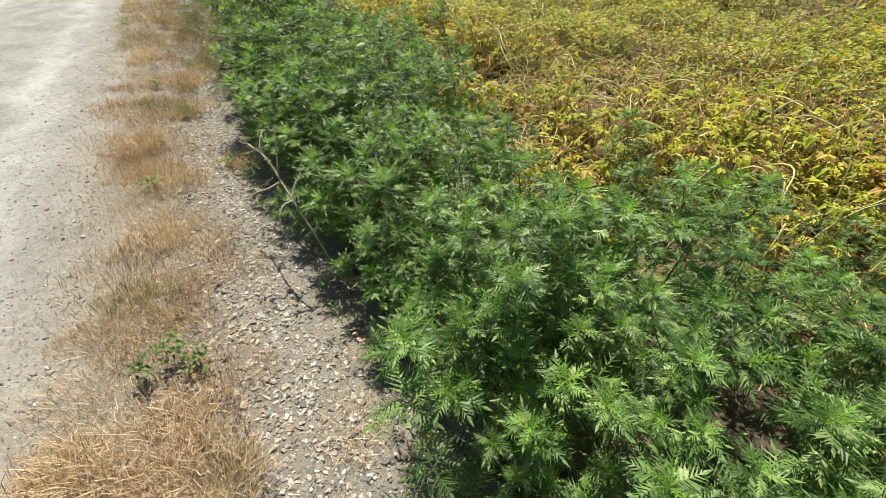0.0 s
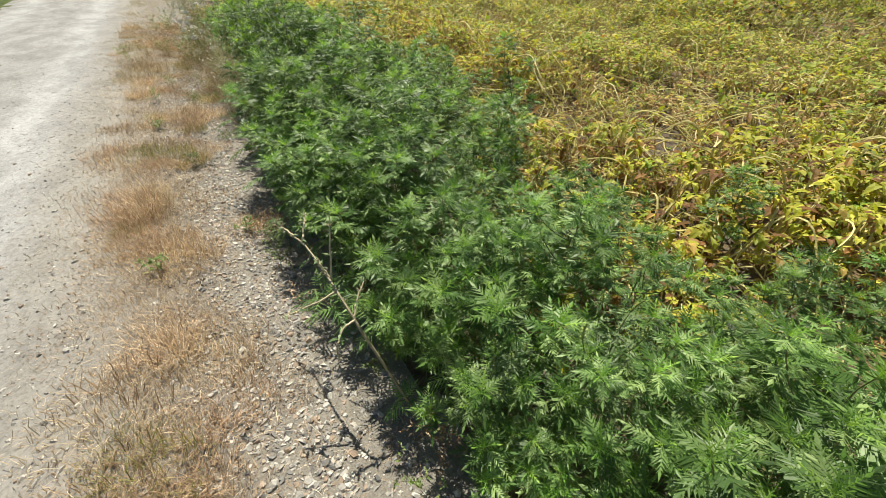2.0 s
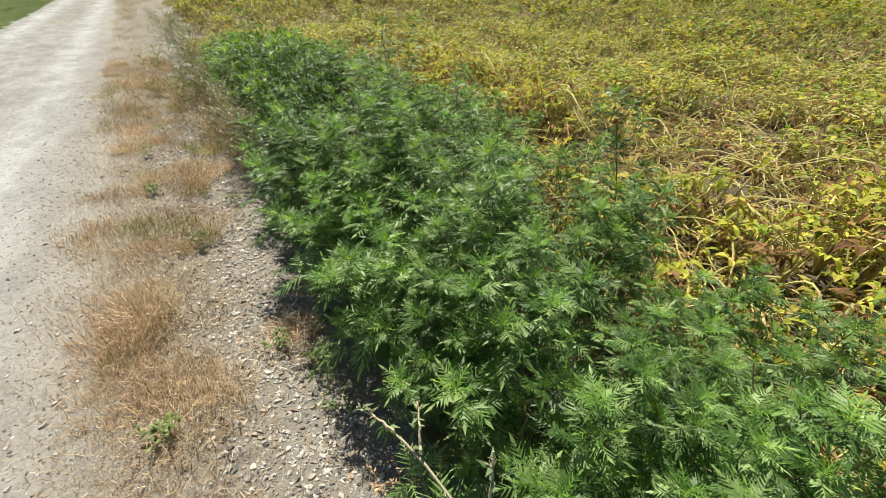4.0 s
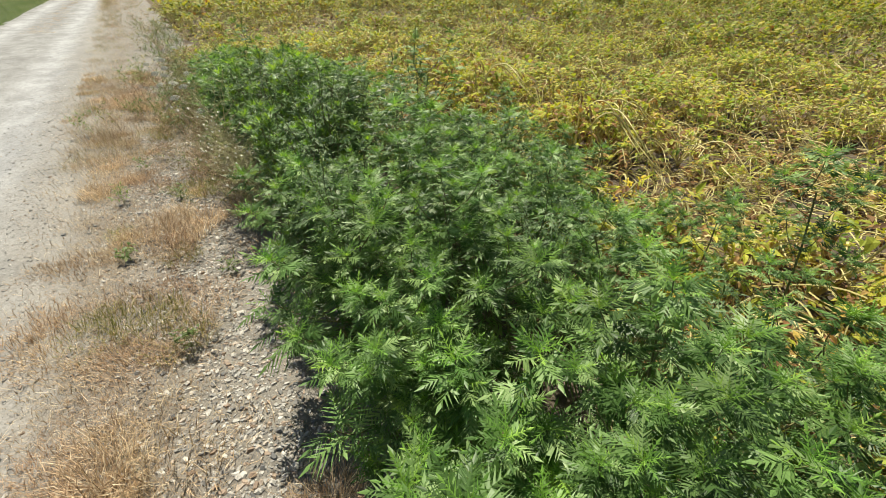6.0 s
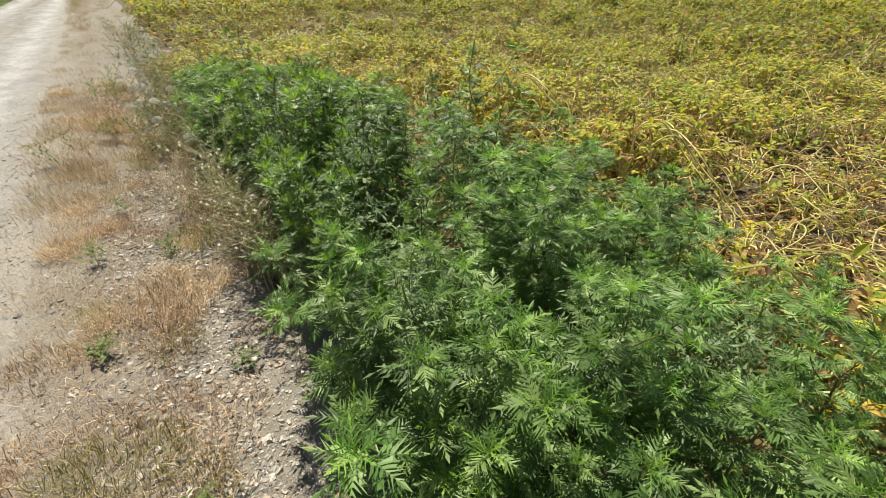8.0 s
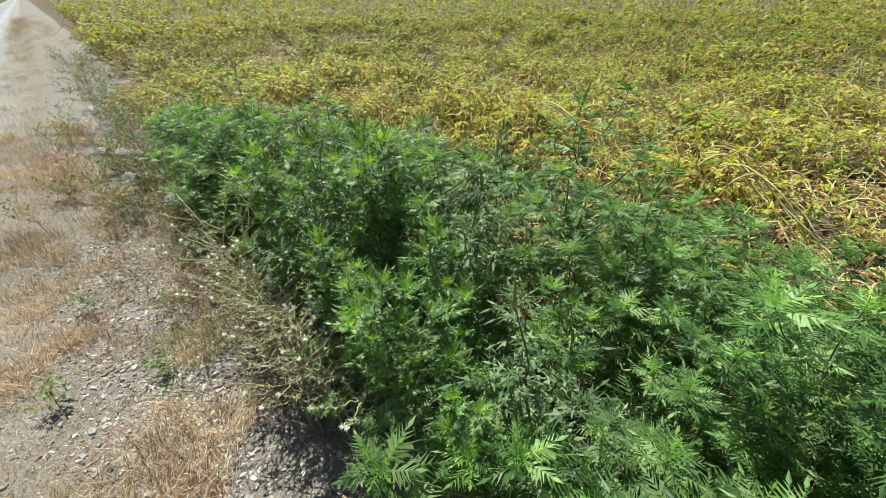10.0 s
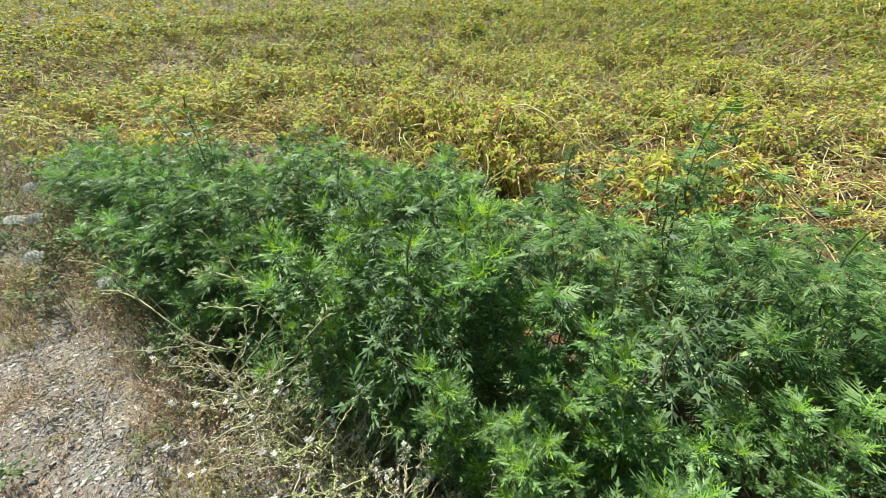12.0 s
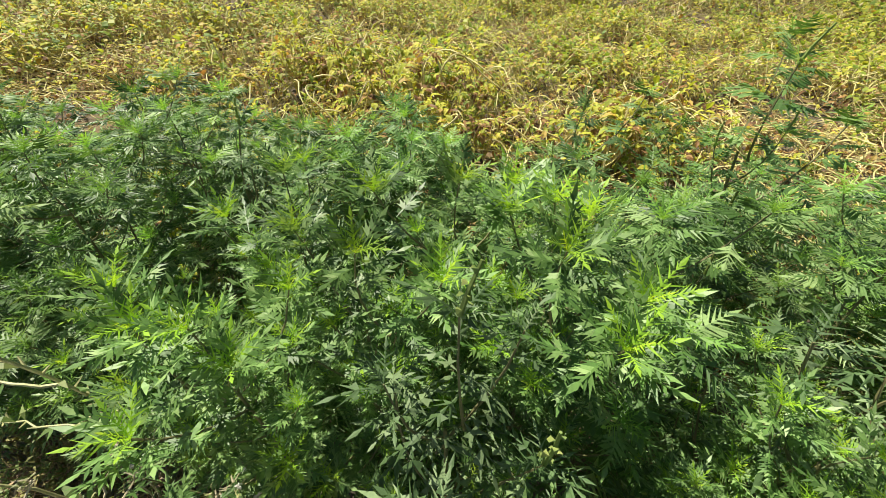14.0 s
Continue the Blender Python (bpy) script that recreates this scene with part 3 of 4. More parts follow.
def hedge():
    lab = "green ragweed plant with finely cut leaves, upright"
    high = [ragweed(150 + k, 1.25, 13, first=0.24, label="tall green ragweed plant with finely cut leaves") for k in range(4)]
    kinds = [ragweed(100 + k, 1.0, 12, first=0.24, label=lab) for k in range(5)]
    low = [ragweed(200 + k, 0.72, 8, first=0.2, label="short bushy ragweed plant with bright young tips") for k in range(3)]
    spiky = [ragweed(300 + k, 1.0, 8, first=0.4, pool=SHOOTS[:3] + SPIKED * 2, spread=0.8, label="tall thin ragweed plant with flower spikes", lean=0.15) for k in range(2)]
    grey = [ragweed(400 + k, 0.95, 9, pool=GREYSH, mats=GMATS, spread=0.9, label="grey-green mugwort plant with narrow leaves", lean=0.12) for k in range(2)]
    close = [ragweed(170 + k, 1.25, 15, first=0.30, pool=NEAR_SHOOTS, spread=0.9, label="tall bushy ragweed plant with toothed leaves and yellow-green hearts") for k in range(4)]
    proto = high + kinds + low + spiky + grey + close
    size = {p: (0.72 if p in low else 0.95 if p in grey else 1.25 if p in high + close else 1.0) for p in proto}
    used = set()
    r = random.Random(3)
    y = -0.85
    while y < 10.95:
        x0, x1, top = (float(np.interp(y, EDGE_Y, e)) for e in (EDGE_FRONT, EDGE_BACK, EDGE_TOP))
        x0 += 0.08 if y < 3.3 else (0.04 if y < 4.6 else 0.03)
        steps = max(1, round((x1 - x0) / 0.27))
        for i in list(range(steps + 1)) + [-1] + ([1.5] if 4.9 < y < 7.2 else []):
            u = max(0, i) / steps
            px = x0 + (x1 - x0) * u + r.uniform(-0.09, 0.09)
            py = y + r.uniform(-0.11, 0.11) + (0.125 if i < 0 or i % 1 else 0)
            if u > 0.65 and r.random() < 0.42:
                continue
            front = 5.2 < py < 6.34
            if front and px < 0.54:
                px = r.uniform(0.54, 0.68)
            elif 6.34 <= py < 6.95 and px < 0.58:
                px = r.uniform(0.58, 0.72)
            prof = np.interp(u, [0, 0.35, 0.7, 1], [1.0, 1.0, 0.80, 0.55] if y > 1.5 else [1.0, 1.0, 0.92, 0.70]) * np.interp(px - x0, [0.0, 0.10, 0.22], [0.76, 0.93, 1.0] if y < 4.6 else [0.62, 0.88, 1.0])
            g = hz(px, py)
            lump = noise.noise(Vector((px * 2.6, py * 2.6, 5.5)))
            if lump < -0.42 and px - x0 > 0.2 and 1.5 < y < 4.4 and x1 - x0 > 1.4:
                continue
            tall = (top - g) * min(1.0, prof * (r.uniform(0.82, 1.04) + 0.18 * lump if y < 4.6 else r.uniform(0.92, 1.04) + 0.06 * lump))
            if front and px < 1.0:
                tall = float(np.interp(px, [0.52, 0.60, 0.68, 0.85], [0.89, 0.96, 1.02, 1.02])) * r.uniform(0.95, 1.0) - g
            elif py > 6.0 and px < 0.62:
                tall = min(tall, 0.90 - g)
            pool = low if tall < 0.80 else (kinds if tall < 1.10 else high)
            k = r.random()
            if k > 0.93 and u > 0.3:
                pool = spiky
                tall = min(tall, 0.95 * (top - g))
            elif k > (0.50 if 2.3 < py < 3.6 and px > 0.85 else 0.86):
                pool = grey
            if 4.9 < py < 6.9 and px < 1.05 and tall > 0.72 and pool is not grey:
                pool = close
            src = r.choice(pool)
            way = math.pi if px - x0 < 0.42 else (0 if u > 0.8 else r.uniform(0, 6.28))
            m = place(px, py, g, r.uniform(0, 6.28), tall / size[src], r.uniform(0.02, 0.16) * (0.5 if (y < 3.3 or 5.2 < y < 7.0) and px - x0 < 0.42 else 1) + (0.10 if 0.1 < px - x0 < 0.42 and (3.3 < y < 5.2 or y > 7.0) else 0), way)
            if src in used:
                copy_thing(src, m)
            else:
                src.matrix_basis = m
                used.add(src)
        y += 0.27
    for p in proto:
        if p not in used:
            p.matrix_basis = place(1.2, -1.6, hz(1.2, -1.6), 0)


hedge()


# ---- the potato field ----
def leaflet(g, at, along, L, w, mat, curl=0.3, up=(0, 0, 1)):
    """An oval leaflet, hollow along its midrib, its tip curled."""
    b = basis(along, up)
    v = np.array([(0, 0, 0), (-w, 0.30, 0.10), (-0.8 * w, 0.70, 0.10 - 0.4 * curl), (0, 1, -curl), (0.8 * w, 0.70, 0.06 - 0.4 * curl), (w, 0.34, 0.12), (0, 0.48, -0.03)]) * L
    g.add(np.asarray(at) + v @ b, [(6, 1, 0), (6, 2, 1), (6, 3, 2), (6, 4, 3), (6, 5, 4), (6, 0, 5)], mat)


def flat_leaflet(g, at, along, L, w, mat):
    b = basis(along)
    g.add(np.asarray(at) + (np.array([(0, 0, 0), (-w, 0.5, 0.06), (w, 0.5, 0.1), (0, 1, -0.2)]) * L) @ b, [(0, 2, 1), (1, 2, 3)], mat)


def oval_leaflet(g, at, along, L, w, mat):
    b = basis(along)
    v = np.array([(0, 0, 0), (-w, 0.30, 0.08), (-0.75 * w, 0.72, 0.0), (0, 1, -0.25), (0.75 * w, 0.72, -0.02), (w, 0.30, 0.1)]) * L
    g.add(np.asarray(at) + v @ b, [(0, 5, 1), (1, 5, 4), (1, 4, 2), (2, 4, 3)], mat)


def potato_stem_path(r, a, L, rise, n=9):
    """A weak stem: it rises from the root, bows over and sprawls in an uneven curve."""
    pts, x, y = [], 0.0, 0.0
    curl, sway, ph = r.uniform(-2.0, 2.0), r.uniform(0.3, 1.2), r.uniform(0, 6.28)
    for i in range(n):
        u = i / (n - 1)
        z = rise * (1 - (1 - u / 0.42) ** 2) if u < 0.42 else rise * (1 - 0.8 * ((u - 0.42) / 0.58) ** 1.4)
        pts.append((x, y, z + 0.10 * rise * math.sin(8 * u + ph) * min(1, 4 * u)))
        aa = a + curl * u + sway * math.sin(6.5 * u + ph)
        x, y = x + math.cos(aa) * L / (n - 1), y + math.sin(aa) * L / (n - 1)
    return np.array(pts)


def spray(r, path, count, leaf_len, dead, level=0, green=0.34):
    """Compound leaves along a stem, the withered ones hanging."""
    g = Geo()
    for i in range(count):
        u = 0.25 + 0.75 * i / max(1, count - 1)
        p = np.array([np.interp(u, np.linspace(0, 1, len(path)), path[:, c]) for c in range(3)])
        mat = 1 if r.random() < dead else (2 if r.random() < green else 0)
        a = r.uniform(0, 6.28)
        el = r.uniform(-0.9, 0.2) if mat == 1 else r.uniform(-0.2, 1.0)
        d = np.array([math.cos(a) * math.cos(el), math.sin(a) * math.cos(el), math.sin(el)])
        side = np.cross(d, (0, 0, 1))
        side = side / (np.linalg.norm(side) + 1e-6)
        L = leaf_len * r.uniform(0.65, 1.3)
        reach = L * 1.5
        if level == 2:
            flat_leaflet(g, p + d * reach * 0.6, d, L * 1.3, 0.32, mat)
            flat_leaflet(g, p + d * reach * 0.4, d * 0.4 + side * r.choice((-1, 1)) + (0, 0, r.uniform(-0.2, 0.4)), L * 1.2, 0.34, mat)
            continue
        if level == 1:
            oval_leaflet(g, p + d * reach, d, L * 1.2, r.uniform(0.22, 0.34), mat)
            for s in (-1, 1):
                flat_leaflet(g, p + d * reach * 0.6, d * 0.5 + side * s + (0, 0, r.uniform(-0.4, 0.4)), L, r.uniform(0.20, 0.34), mat)
            continue
        leaflet(g, p + d * reach, d, L * 1.2, r.uniform(0.16, 0.36), mat, r.uniform(0.0, 0.9))
        for k in range(2):
            q = p + d * reach * (0.45 + 0.35 * k)
            for s in (-1, 1):
                leaflet(g, q, d * 0.5 + side * s + (0, 0, r.uniform(-0.4, 0.4)), L * 0.9, r.uniform(0.15, 0.36), mat, r.uniform(0.0, 0.9))
    return g


PMATS = [M_POT, M_POTB, M_POTG, M_PSTEM]
# rise of the stems, share of withered leaves, leaves a stem, length of the bare arching stems, their count
POTATO_KINDS = (((0.26, 0.46), 0.15, 1.25, (0.40, 0.75), 3), ((0.15, 0.33), 0.38, 0.9, (0.50, 0.90), 4), ((0.08, 0.22), 0.70, 0.6, (0.55, 1.00), 5))


def potato_geo(seed, kind, stems, per, leaf_len, level=0, green=0.34):
    """Stem meshes and spray meshes of one dying plant, as arrays; level 0 is the finest."""
    r = random.Random(seed)
    (lo, hi), dead, full, bare, arches = POTATO_KINDS[kind]
    thin, sides = ((0.0058, 0.0036), (0.0056, 0.0036), (0.0075, 0.005))[level], (4, 3, 3)[level]
    step = (1, 2, 4)[level]
    out = []
    a = r.uniform(0, 6.28)
    for k in range(stems):
        path = potato_stem_path(r, a, r.uniform(0.22, 0.58), r.uniform(lo, hi))
        gs = Geo()
        tube(gs, path[::max(2, step)], *thin, 3, 3)
        if k < arches:
            tube(gs, potato_stem_path(r, a + 1.0, r.uniform(*bare), r.uniform(lo, hi) * 0.95, 17 if level == 0 else 9)[::step], *thin, sides, 3)
        out.append((gs, spray(r, path, max(3, round(per * full)), leaf_len, dead, level, green)))
        a += 6.28 / stems + r.uniform(-0.5, 0.5)
    return out


def field():
    r = random.Random(11)
    protos = []
    for k in range(9):
        root = empty("potato_plant")
        tagged(root, ("yellowing potato plant with sprawling pale stems", "half-withered potato plant with yellow and brown leaves", "withered brown potato plant collapsed on the soil")[k % 3], "crop plant", "potato plants in the field")
        for gs, gl in potato_geo(500 + k, k % 3, 5, 7, 0.046, 0, 0.22):
            part("leafy_stem", geo_mesh("leafy_stem", gs.add(*gl.arrays()), PMATS), root)
        protos.append(root)

    def whole(seed, kind, *rest):
        g = Geo()
        for gs, gl in potato_geo(seed, kind, *rest):
            g.add(*gs.arrays())
            g.add(*gl.arrays())
        return g.arrays()
    simple = [whole(600 + k, k % 3, 5, 5, 0.066, 1, 0.38) for k in range(9)]
    rough = [whole(700 + k, k % 3 if k < 6 else 0, 4, 6, 0.080, 2, 0.4 if k < 6 else 0.75) for k in range(8)]

    def clump(x, y):
        return 0.6 * noise.noise(Vector((x * 1.5, y * 1.5, 2.2))) + 0.4 * noise.noise(Vector((x * 0.6, y * 0.6, 6.1)))

    def patch(x, y, n):
        f = noise.noise(Vector((x * 0.8, y * 0.8, 7.7))) + 0.6 * noise.noise(Vector((x * 2.1, y * 2.1, 1.7))) + 0.5 * clump(x, y) + 0.2 * r.uniform(-1, 1)
        if x - float(np.interp(y, EDGE_Y, EDGE_BACK)) < 1.1 and y < 10:
            f -= 0.22
        k = 0 if f > 0.06 else (1 if f > -0.22 else 2)
        return r.choice([i for i in range(n) if i % 3 == k])

    def lush(x, y):
        return min(1.4, max(0.6, 1.0 + 0.8 * clump(x, y))) + r.uniform(-0.12, 0.12)
    spots = []
    y = -1.5
    while y < 16.0:
        x = float(np.interp(y, EDGE_Y, EDGE_BACK)) - 0.25 + r.uniform(0, 0.2)
        while x < 11.0 and math.hypot(x - 0.5, y - 5.0) < 11.5:
            if clump(x, y) > -0.24 + 0.10 * r.uniform(-1, 1):
                spots.append((x + r.uniform(-0.12, 0.12), y + r.uniform(-0.12, 0.12)))
            x += 0.34
        y += 0.34
    spots.sort(key=lambda s: (s[0] - 0.5) ** 2 + (max(0, s[1] - 6, 1 - s[1])) ** 2 * 0.8)
    near, rest = spots[:290], spots[290:]
    used = set()
    for x, y in near:
        # withered patches lie near the ragweed
        src = protos[patch(x, y, 9)]
        m = place(x, y, hz(x, y) - 0.01, r.uniform(0, 6.28), lush(x, y), r.uniform(0, 0.15), r.uniform(0, 6.28))
        if src in used:
            copy_thing(src, m)
        else:
            src.matrix_basis = m
            used.add(src)
    buckets = [[] for _ in simple]
    for x, y in rest:
        buckets[patch(x, y, len(simple))].append(place(x, y, hz(x, y) - 0.01, r.uniform(0, 6.28), lush(x, y) * 1.05, r.uniform(0, 0.15), r.uniform(0, 6.28)))
    v, t, m = join([stamp(*s, b) for s, b in zip(simple, buckets) if b])
    tagged(new("potato_plants", mesh_of("potato_plants", v, t, m, PMATS)), "dense yellowing potato plants in the field", "crop plants", kind="stuff")
    buckets = [[] for _ in rough]
    for k in range(2600):
        d = math.sqrt(90 + 690 * r.random())
        a = radians(r.uniform(-40, 98))
        x, y = 0.6 + d * math.cos(a), 4.5 + d * math.sin(a)
        if x < 0.9 + 0.03 * max(0, y - 12) or (x < 10.8 and y < 15.8 and math.hypot(x - 0.5, y - 5.0) < 11.3):
            continue
        # greener plants stand farther from the track
        kind = r.choice((6, 7)) if r.random() < 0.3 * min(1, max(0, (x - 8) / 8)) else patch(x, y, 6)
        buckets[kind].append(place(x, y, hz(x, y), r.uniform(0, 6.28), lush(x, y) * 1.15))
    v, t, m = join([stamp(*s, b) for s, b in zip(rough, buckets) if b])
    tagged(new("potato_plants", mesh_of("potato_plants", v, t, m, PMATS)), "yellow-green potato plants farther into the field", "crop plants", kind="stuff")
    tuft = []
    for k in range(4):
        g = Geo()
        for i in range(18):
            a, el, d = r.uniform(0, 6.28), r.uniform(-0.2, 0.9), r.uniform(0, 0.32)
            p = (d * math.cos(i * 2.4), d * math.sin(i * 2.4), r.uniform(0.08, 0.32))
            flat_leaflet(g, p, (math.cos(a) * math.cos(el), math.sin(a) * math.cos(el), math.sin(el)), r.uniform(0.09, 0.2), 0.3, (2 if r.random() < 0.8 else 0) if k > 1 else ((0, 0, 2, 1)[r.randrange(4)] if r.random() < 0.6 else 0))
        for i in range(2):
            tube(g, potato_stem_path(r, r.uniform(0, 6.28), r.uniform(0.4, 0.7), r.uniform(0.2, 0.35))[::4], 0.010, 0.007, 3, 3)
        tuft.append(g.arrays())
    buckets = [[] for _ in tuft]
    for k in range(3400):
        d = 22 + 85 * r.random() ** 1.5
        a = radians(r.uniform(-35, 98))
        x, y = 0.6 + d * math.cos(a), 4.5 + d * math.sin(a)
        if x < 1.0 + 0.02 * y:
            continue
        buckets[r.randrange(2) + (2 if r.random() < 0.3 + 0.3 * min(1, x / 30) else 0)].append(place(x, y, hz(x, y), r.uniform(0, 6.28), r.uniform(1.0, 1.5) * (1 + d / 70)))
    v, t, m = join([stamp(*s, b) for s, b in zip(tuft, buckets) if b])
    tagged(new("potato_plants", mesh_of("potato_plants", v, t, m, PMATS)), "far rows of yellow-green potato plants", "crop plants", kind="stuff")


field()


# ---- dry grass of the verge ----
def blade(g, at, a, L, lean, w, mat=0, kink=0.0):
    """A dry blade of two stretches: it rises, then turns aside and droops."""
    p = np.array(at, float)
    v = [p + (-math.sin(a) * w, math.cos(a) * w, 0), p + (math.sin(a) * w, -math.cos(a) * w, 0)]
    for i, k in enumerate((0.55, 0.45)):
        th, aa = (lean * 0.7, a) if i == 0 else (lean * 1.35, a + kink)
        p = p + np.array((math.sin(th) * math.cos(aa), math.sin(th) * math.sin(aa), max(math.cos(th), -0.2))) * L * k
        v += [p + (-math.sin(aa) * w * 0.8, math.cos(aa) * w * 0.8, 0), p + (math.sin(aa) * w * 0.8, -math.cos(aa) * w * 0.8, 0)] if i == 0 else [p]
    g.add(v, [(0, 1, 3), (0, 3, 2), (2, 3, 4)], mat)


def tuft_geo(seed, blades, rad, L, flat):
    r = random.Random(seed)
    g = Geo()
    lie = r.uniform(0, 6.28)
    for i in range(blades):
        a, d = r.uniform(0, 6.28), rad * r.random() ** 0.6
        aa = a + r.uniform(-1.4, 1.4) if r.random() < 0.6 else lie + r.uniform(-0.9, 0.9)
        blade(g, (d * math.cos(a), d * math.sin(a), -0.006), aa, L * r.uniform(0.4, 1.3), r.uniform(0.25, 1.0) + flat * r.random(), r.uniform(0.0006, 0.0015), 0, r.uniform(-1.5, 1.5))
    return g


def dry_grass():
    r = random.Random(21)
    straw = [geo_mesh("dry_grass_tuft", tuft_geo(k, 330, 0.11 + 0.03 * (k % 3), 0.068 + 0.014 * (k % 4), 0.6), [M_STRAW]) for k in range(5)]
    rust = [geo_mesh("dry_grass_tuft", tuft_geo(20 + k, 330, 0.14, 0.062, 0.8), [M_RUST]) for k in range(3)]
    olive = [geo_mesh("dry_grass_tuft", tuft_geo(30 + k, 240, 0.13, 0.085, 0.5), [M_OLIVE, M_STRAW]) for k in range(2)]
    flat = [tuft_geo(40 + k, 32, 0.15, 0.062, 1.0).arrays() for k in range(5)]
    n = 0
    y = -0.9
    while y < 12.5 and n < 295:
        for i in range(5 if y < 7 else 3):
            yy = y + r.uniform(-0.09, 0.09)
            lo = -0.87 + 0.24 * noise.noise(Vector((yy * 1.3, 4.4, 0)))
            hi = -0.32 + 0.30 * noise.noise(Vector((yy * 0.8, 9.1, 0))) + 0.15 * min(3.5, max(0, yy - 3.8))
            x = lo + (hi - lo) * r.random()
            if r.random() < 0.16:
                x = r.uniform(-0.36, 0.08)
            ru = noise.noise(Vector((x * 2, yy * 0.9, 8))) > 0.08
            if noise.noise(Vector((x * 1.4, yy * 1.9, 1.5))) < (-0.30 if yy < 4.0 else -0.14):
                continue
            dull = r.random() < 0.08
            ob = new("dry_grass_tuft", r.choice(olive if dull else rust if ru else straw))
            ob.matrix_basis = place(x, yy, hz(x, yy), r.uniform(0, 6.28), 0.75 + 0.75 * r.random() ** 1.5, 0.1, r.uniform(0, 6.28))
            tagged(ob, "dull olive half-dry grass tuft on the verge" if dull else "rusty-brown dried grass tuft on the verge" if ru else "straw-coloured dried grass tuft on the verge", "dry grass", "dry grass tufts of the verge")
            n += 1
        y += 0.15
    spots = [[] for _ in flat]
    for k in range(2250):
        y = -1.2 + 13 * r.random() ** 1.25 if k < 1950 else 10 + 55 * r.random() ** 1.6
        x = -0.64 + r.gauss(0, 0.14) if r.random() < 0.68 else (r.uniform(-0.5, 0.25) if r.random() < 0.6 else r.uniform(-1.12, -0.7))
        if y > 14:
            x = r.uniform(-0.95, 0.9)
        elif y > 5.4 and k % 2:
            x = r.uniform(-0.85, 0.4)
        s = r.uniform(0.6, 1.1) * (1 + max(0, y - 14) / 25)
        spots[k % 5].append(place(x, y, hz(x, y), r.uniform(0, 6.28), s))
    # thin matted straw over the near verge
    for k in range(650):
        y = -1.2 + 5.6 * r.random()
        x = -0.62 + r.gauss(0, 0.17) + (0.16 if k % 4 == 0 else 0)
        spots[k % 5].append(place(x, y, hz(x, y), r.uniform(0, 6.28), r.uniform(0.6, 1.0)))
    tall = [tuft_geo(60 + k, 30, 0.16, 0.15, 0.45).arrays() for k in range(3)]
    high = [[] for _ in tall]
    for k in range(800):
        y = 7.5 + 42 * r.random() ** 1.7
        x = -0.92 + 0.6 * r.random() ** 1.3 if k % 3 else r.uniform(-0.4, 0.7)
        high[k % 3].append(place(x, y, hz(x, y), r.uniform(0, 6.28), r.uniform(0.5, 1.1) * (1 + max(0, y - 14) / 30), r.uniform(0, 0.2), r.uniform(0, 6.28)))
    # a loose strip of half-dry grass before the hedge
    for k in range(330):
        y = 5.7 + 5.2 * r.random()
        x = float(np.interp(y, EDGE_Y, EDGE_FRONT)) - 0.02 - 0.36 * r.random() ** 1.2 * min(1, 0.45 + 0.25 * (y - 5.7))
        high[k % 3].append(place(x, y, hz(x, y), r.uniform(0, 6.28), r.uniform(0.9, 2.0), r.uniform(0, 0.25), r.uniform(0, 6.28)))
    v, t, m = join([stamp(*q, b) for q, b in zip(tall, high)])
    tagged(new("tall_dry_grass", mesh_of("tall_dry_grass", v, t, (np.arange(len(t)) // 90) % 3 // 2, [M_STRAW, M_OLIVE])), "tall straw-coloured dry grass on the verge and before the hedge", "dry grass", kind="stuff")
    for k in range(420):
        y = 20 + 50 * r.random() ** 1.3
        x = -2.3 - 0.004 * (y - 20) + r.gauss(0, 0.17)
        spots[k % 5].append(place(x, y, hz(x, y), r.uniform(0, 6.28), r.uniform(0.8, 1.4)))
    v, t, m = join([stamp(*s, b) for s, b in zip(flat, spots)])
    m = (np.arange(len(t)) // (len(flat[0][1]) * 3)) % 3 == 1
    tagged(new("dry_grass", mesh_of("dry_grass", v, t, m.astype(int), [M_STRAW, M_RUST])), "matted straw-coloured dry grass and stalks", "dry grass", kind="stuff")
    spots = [[] for _ in flat]
    for k in range(520):
        y = 6 + 62 * r.random() ** 1.5
        x = -3.78 - 3.2 * r.random() ** 1.4
        spots[k % 3].append(place(x, y, hz(x, y), r.uniform(0, 6.28), r.uniform(0.8, 1.6) * (1 + y / 80)))
    v, t, m = join([stamp(*s, b) for s, b in zip(tall, spots)])
    tagged(new("meadow_grass", mesh_of("meadow_grass", v, t, m, [M_GRASS])), "green meadow grass on the far side of the track", "grass", kind="stuff")
    # fallen straws lying loose
    g = Geo()
    for k in range(5200):
        y = -1 + 11.5 * r.random() ** 1.2
        x = -0.5 + r.gauss(0, 0.28)
        if x > 0.3 or x < -1.0:
            continue
        a, L = r.uniform(0, 6.28), 0.02 + 0.10 * r.random() ** 2.5
        z = hz(x, y) + r.uniform(0.003, 0.02)
        blade(g, (x, y, z), a, L, radians(r.uniform(84, 88)), r.uniform(0.0005, 0.0012), 0, r.uniform(-0.5, 0.5))
    tagged(new("fallen_straw", geo_mesh("fallen_straw", g, [M_STRAW])), "loose fallen straw on the verge", "straw", kind="stuff")


dry_grass()


